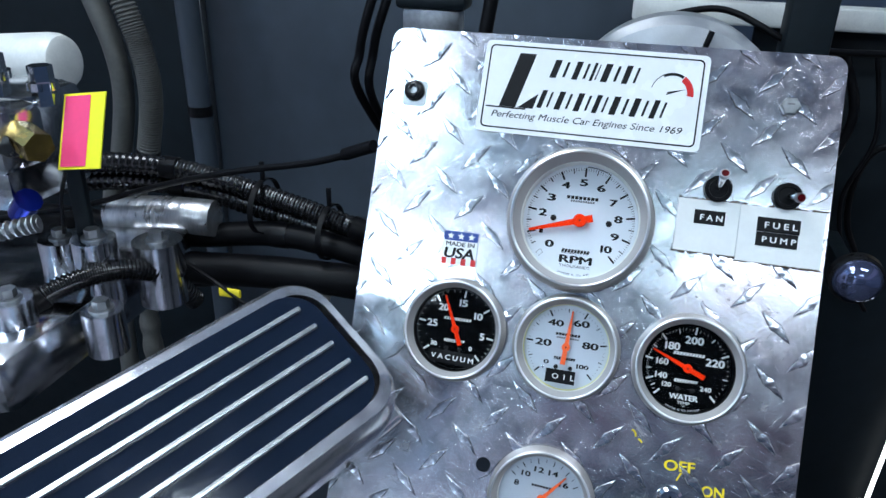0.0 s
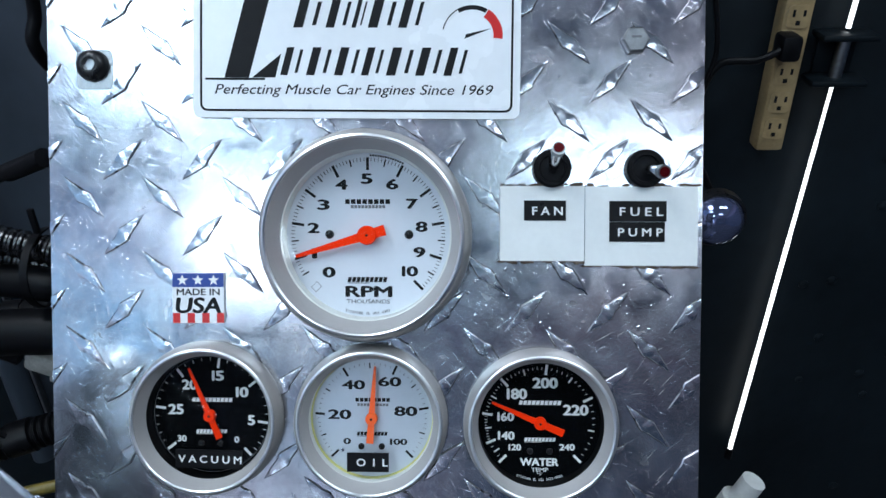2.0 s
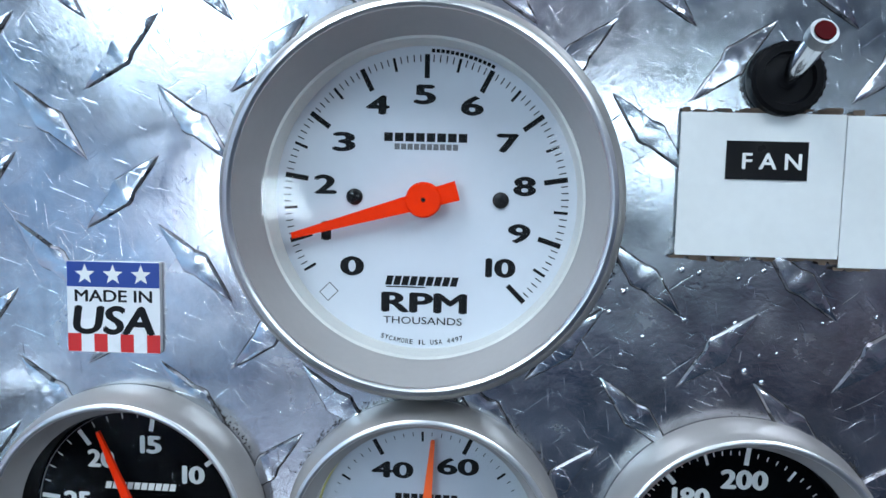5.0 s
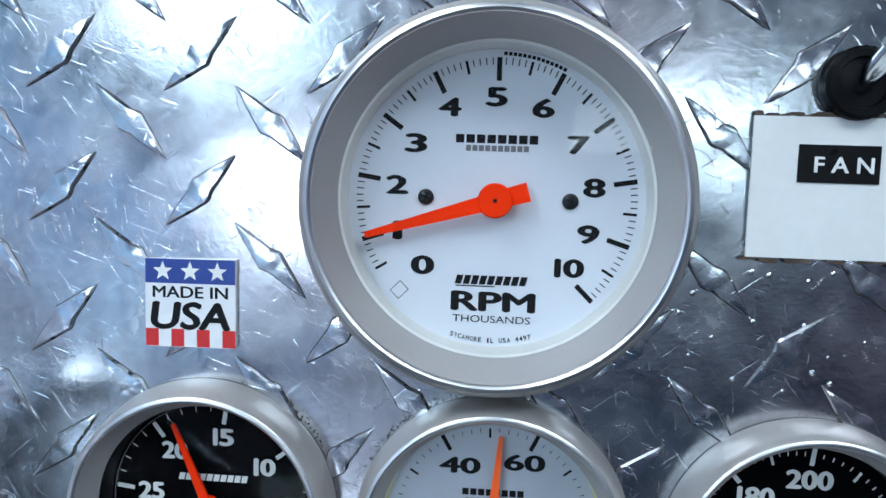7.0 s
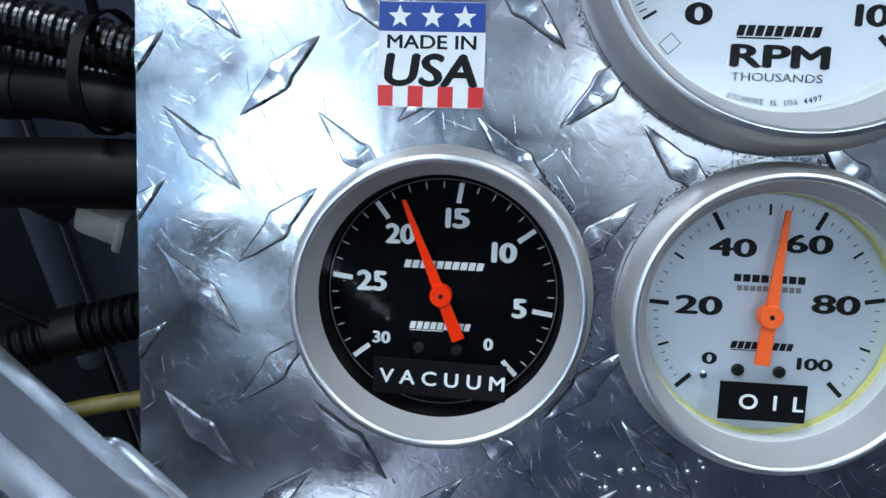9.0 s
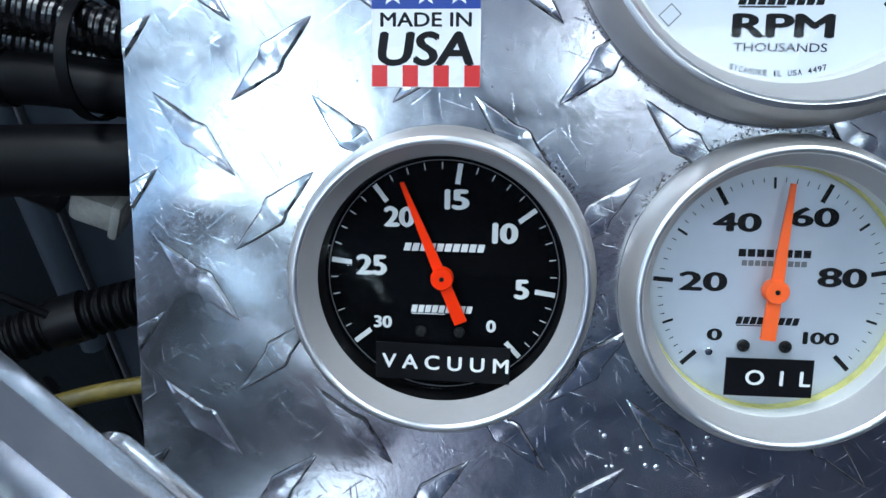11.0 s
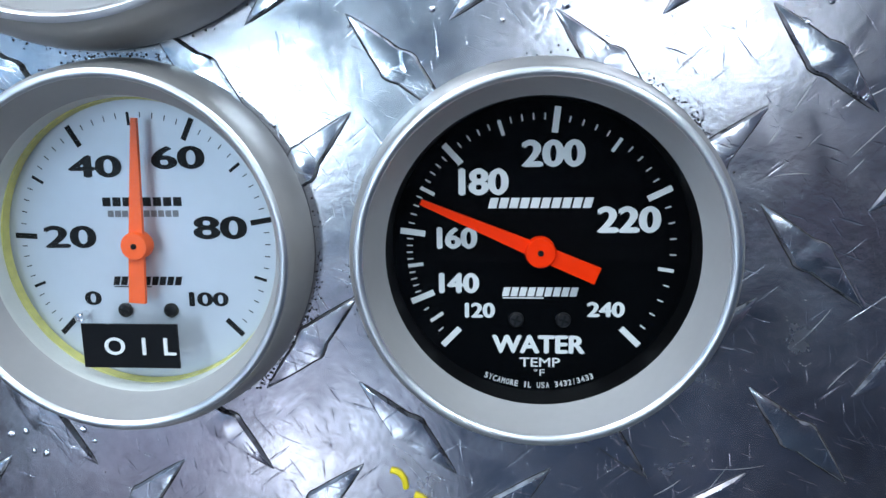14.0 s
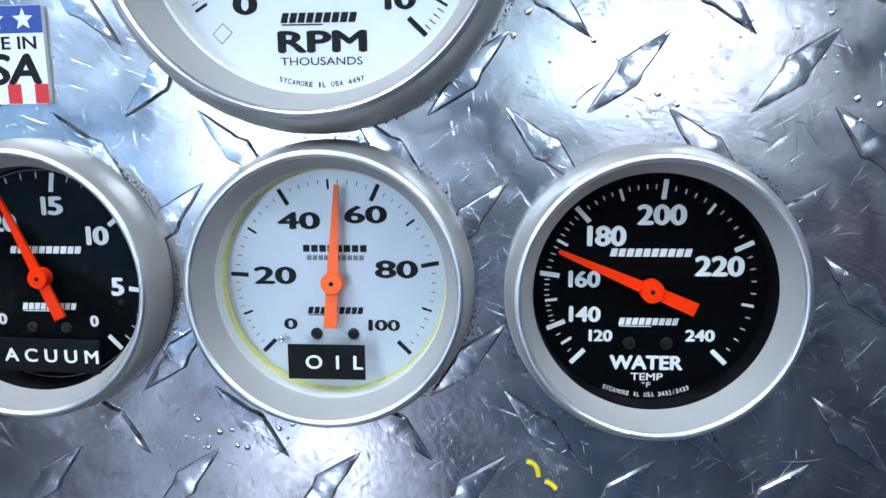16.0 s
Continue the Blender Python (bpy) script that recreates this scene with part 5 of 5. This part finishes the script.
# ---- switches and fasteners ----
def toggle(x, z, tip, label):
    ob = thing("toggle_switch", on_panel(x, z), label, "switch", "toggle switches")
    nut = part("bezel_nut", lathe([(0.0086, 0), (0.0088, 0.0012), (0.0086, 0.0042), (0.0078, 0.0050), (0.0062, 0.0050), (0.0058, 0.0036), (0, 0.0034)], 40), RUBBER, ob, "black knurled nut")
    for k in range(28):
        a = 2 * math.pi * k / 28
        r = bmesh.new()
        box(0.0005, 0.0034, 0.0007, 0, (0, 0, 0), r)
        r.transform(Matrix.Rotation(a, 4, "Y") @ Matrix.Translation((0.0085, -0.0026, 0)))
        part("knurl", r, RUBBER, nut, smooth=False)
    end = Vector(tip)
    part("lever", sweep([(0, -0.003, 0), end * 0.5 + Vector((0, -0.002, 0)), end], 0.0026, 16), CHROME, ob, "chrome lever")
    part("lever_collar", sweep([end * 0.9, end * 1.06], 0.0031, 20), ZINC, ob, "silver lever end")
    part("tip", sweep([end * 1.055, end * 1.085], 0.0023, 16), RED_LENS, ob, "dark red tip")
    return ob


toggle(0.1772, 0.0497, (0.0009, -0.0185, 0.0073), "toggle switch with black nut, chrome lever and red tip, set upward")
toggle(0.2195, 0.0496, (0.0043, -0.0175, -0.0024), "toggle switch with black nut, chrome lever and red tip, set sideways")

cap_screw = thing("button_screw", on_panel(-0.0368, 0.0978), "black button-head hex socket screw in the panel", "screw")
part("head", lathe([(0.0072, 0.0), (0.0075, 0.0012), (0.0070, 0.0030), (0.0055, 0.0046), (0.0040, 0.0052), (0.0033, 0.0052), (0.0030, 0.0050)], 40), BLACK_STEEL, cap_screw)
part("socket", lathe([(0.0032, 0.00525), (0.0027, 0.0030), (0, 0.0028)], 6), ZINC, cap_screw, "worn bright hex socket")
part("washer_stain", flat(rounded(0.0175, 0.0185, 0.003, 3, (0.0005, -0.0018)), 0.0001, 0.0001), ZINC, cap_screw, "scraped bright patch")
hexbolt = thing("hex_bolt", on_panel(0.2146, 0.1078), "grey zinc bolt head in the panel", "bolt")
part("head", lathe([(0.0062, 0.0), (0.0066, 0.0006), (0.0064, 0.0032), (0.0054, 0.0040), (0, 0.0042)], 6), ZINC, hexbolt)
part("head_mark", flat(rect(-0.0022, 0.0006, 0.0022, 0.0016), 0.0001, 0.0042), GREY_INK, hexbolt)
knob = thing("ignition_switch", on_panel(0.1720, -0.1540), "round chrome key switch under yellow painted marks", "switch")
part("collar", lathe([(0.0085, 0), (0.0085, 0.003), (0.0065, 0.0048), (0.0055, 0.0048), (0.0050, 0.0035), (0, 0.0035)], 40), CHROME, knob)
part("key_slot", flat(rect(-0.0006, -0.003, 0.0006, 0.003), 0.0001, 0.0036), BLACK_INK, knob)
paint_off = thing("painted_mark", on_panel(0.1755, -0.1320), "hand-painted yellow word OFF on the panel", "marking", "painted marks")
lettering("lettering", "OFF", 0.0195, 0.0070, 0, 0, 0.0002, YELLOW_PAINT, paint_off, thick=0.0003, bold=0.03, turn=-3)
part("pointer", flat([(0.0010, -0.0040), (0.0022, -0.0040), (-0.0005, -0.0095), (-0.0012, -0.0090)], 0.0003, 0.0002), YELLOW_PAINT, paint_off)
paint_on = thing("painted_mark", on_panel(0.1975, -0.1445), "hand-painted yellow word ON on the panel", "marking", "painted marks")
lettering("lettering", "ON", 0.0140, 0.0070, 0, 0, 0.0002, YELLOW_PAINT, paint_on, thick=0.0003, bold=0.03, turn=-3)
for pts in ([(0.1430, -0.1141), (0.1446, -0.1146), (0.1457, -0.1160), (0.1461, -0.1180)], [(0.1478, -0.1194), (0.1492, -0.1200), (0.1506, -0.1214)]):
    drip = thing("paint_dribble", on_panel(pts[0][0], pts[0][1]), "thin yellow dribble of paint on the panel", "marking", "paint dribbles")
    part("dribble", sweep([(x - pts[0][0], -0.0003, z - pts[0][1]) for x, z in pts], 0.0006, 8), YELLOW_PAINT, drip)

# weld spatter and drops of clear glue
rng = random.Random(21)
for name, label, mat, places in (
    ("glue_drops", "clear droplets of glue beside the gauges", CHROME, [(0.132 + 0.006 * k + rng.uniform(-0.002, 0.002), -0.012 + 0.0042 * k + rng.uniform(-0.003, 0.003)) for k in range(6)] + [(0.052 + rng.uniform(0, 0.03), -0.107 + rng.uniform(-0.006, 0.004)) for k in range(16)] + [(0.135 + rng.uniform(0, 0.10), 0.0 + rng.uniform(-0.03, 0.004)) for k in range(36)]),
):
    bm = bmesh.new()
    for x, z in places:
        r = rng.uniform(0.00035, 0.0009)
        lathe([(r, 0.0), (r * 0.85, r * 0.35), (r * 0.4, r * 0.6), (0, r * 0.65)], 8, bm, (x, 0, z))
    ob = single(name, bm, mat, TIP, label, "droplets", kind="stuff")
bm = bmesh.new()
for key, (gx, gz, r) in GAUGES.items():
    rim = (0.0494 if key == "tach" else 0.0361)
    patches = [(rng.uniform(0, 2 * math.pi), rng.uniform(0.08, 0.35)) for _ in range(8)]
    for k in range(620):
        mid, spread = rng.choice(patches)
        a = rng.gauss(mid, spread)
        d = rim + abs(rng.gauss(0, 0.0009))
        s = rng.uniform(0.00006, 0.00026)
        lathe([(s, 0.0001), (0, s * 0.5)], 5, bm, (gx + d * math.cos(a), 0, gz + d * math.sin(a)))
single("grime_specks", bm, GRIME_SHADE, TIP, "dark grime and crease shade and grit round the gauge bezels", "grime", kind="stuff")

# long bright scratches in the plate
rng = random.Random(33)
bm = bmesh.new()
for k in range(46):
    x, z = rng.uniform(LEFT + 0.01, RIGHT - 0.01), rng.uniform(BOTTOM + 0.01, TOP - 0.01)
    if k % 2:
        x, z = rng.gauss(0.222, 0.012), rng.gauss(-0.055, 0.035)
    reach = 0.052 if math.hypot(x - 0.0915, z - 0.0188) < 0.062 else 0.0385
    if not LEFT + 0.01 < x < RIGHT - 0.01 or any(math.hypot(x - gx, z - gz) < reach + 0.006 for gx, gz, _ in GAUGES.values()):
        continue
    a, half, wide = rng.gauss(0.7, 0.5), rng.uniform(0.0015, 0.0055), rng.uniform(0.00005, 0.00011)
    bow = rng.uniform(-0.1, 0.1) * half
    ends = [(x + half * u * math.cos(a) - bow * (1 - u * u) * math.sin(a), z + half * u * math.sin(a) + bow * (1 - u * u) * math.cos(a), wide * (1 - abs(u)) + 0.00001) for u in (-1, -0.5, 0, 0.5, 1)]
    flat([(px - d * math.sin(a), pz + d * math.cos(a)) for px, pz, d in ends] + [(px + d * math.sin(a), pz - d * math.cos(a)) for px, pz, d in reversed(ends)], 0.00002, 0.00001, bm)
single("plate_scratches", bm, RIDGE, TIP, "long bright scratches in the aluminium plate", "scratches", kind="stuff")
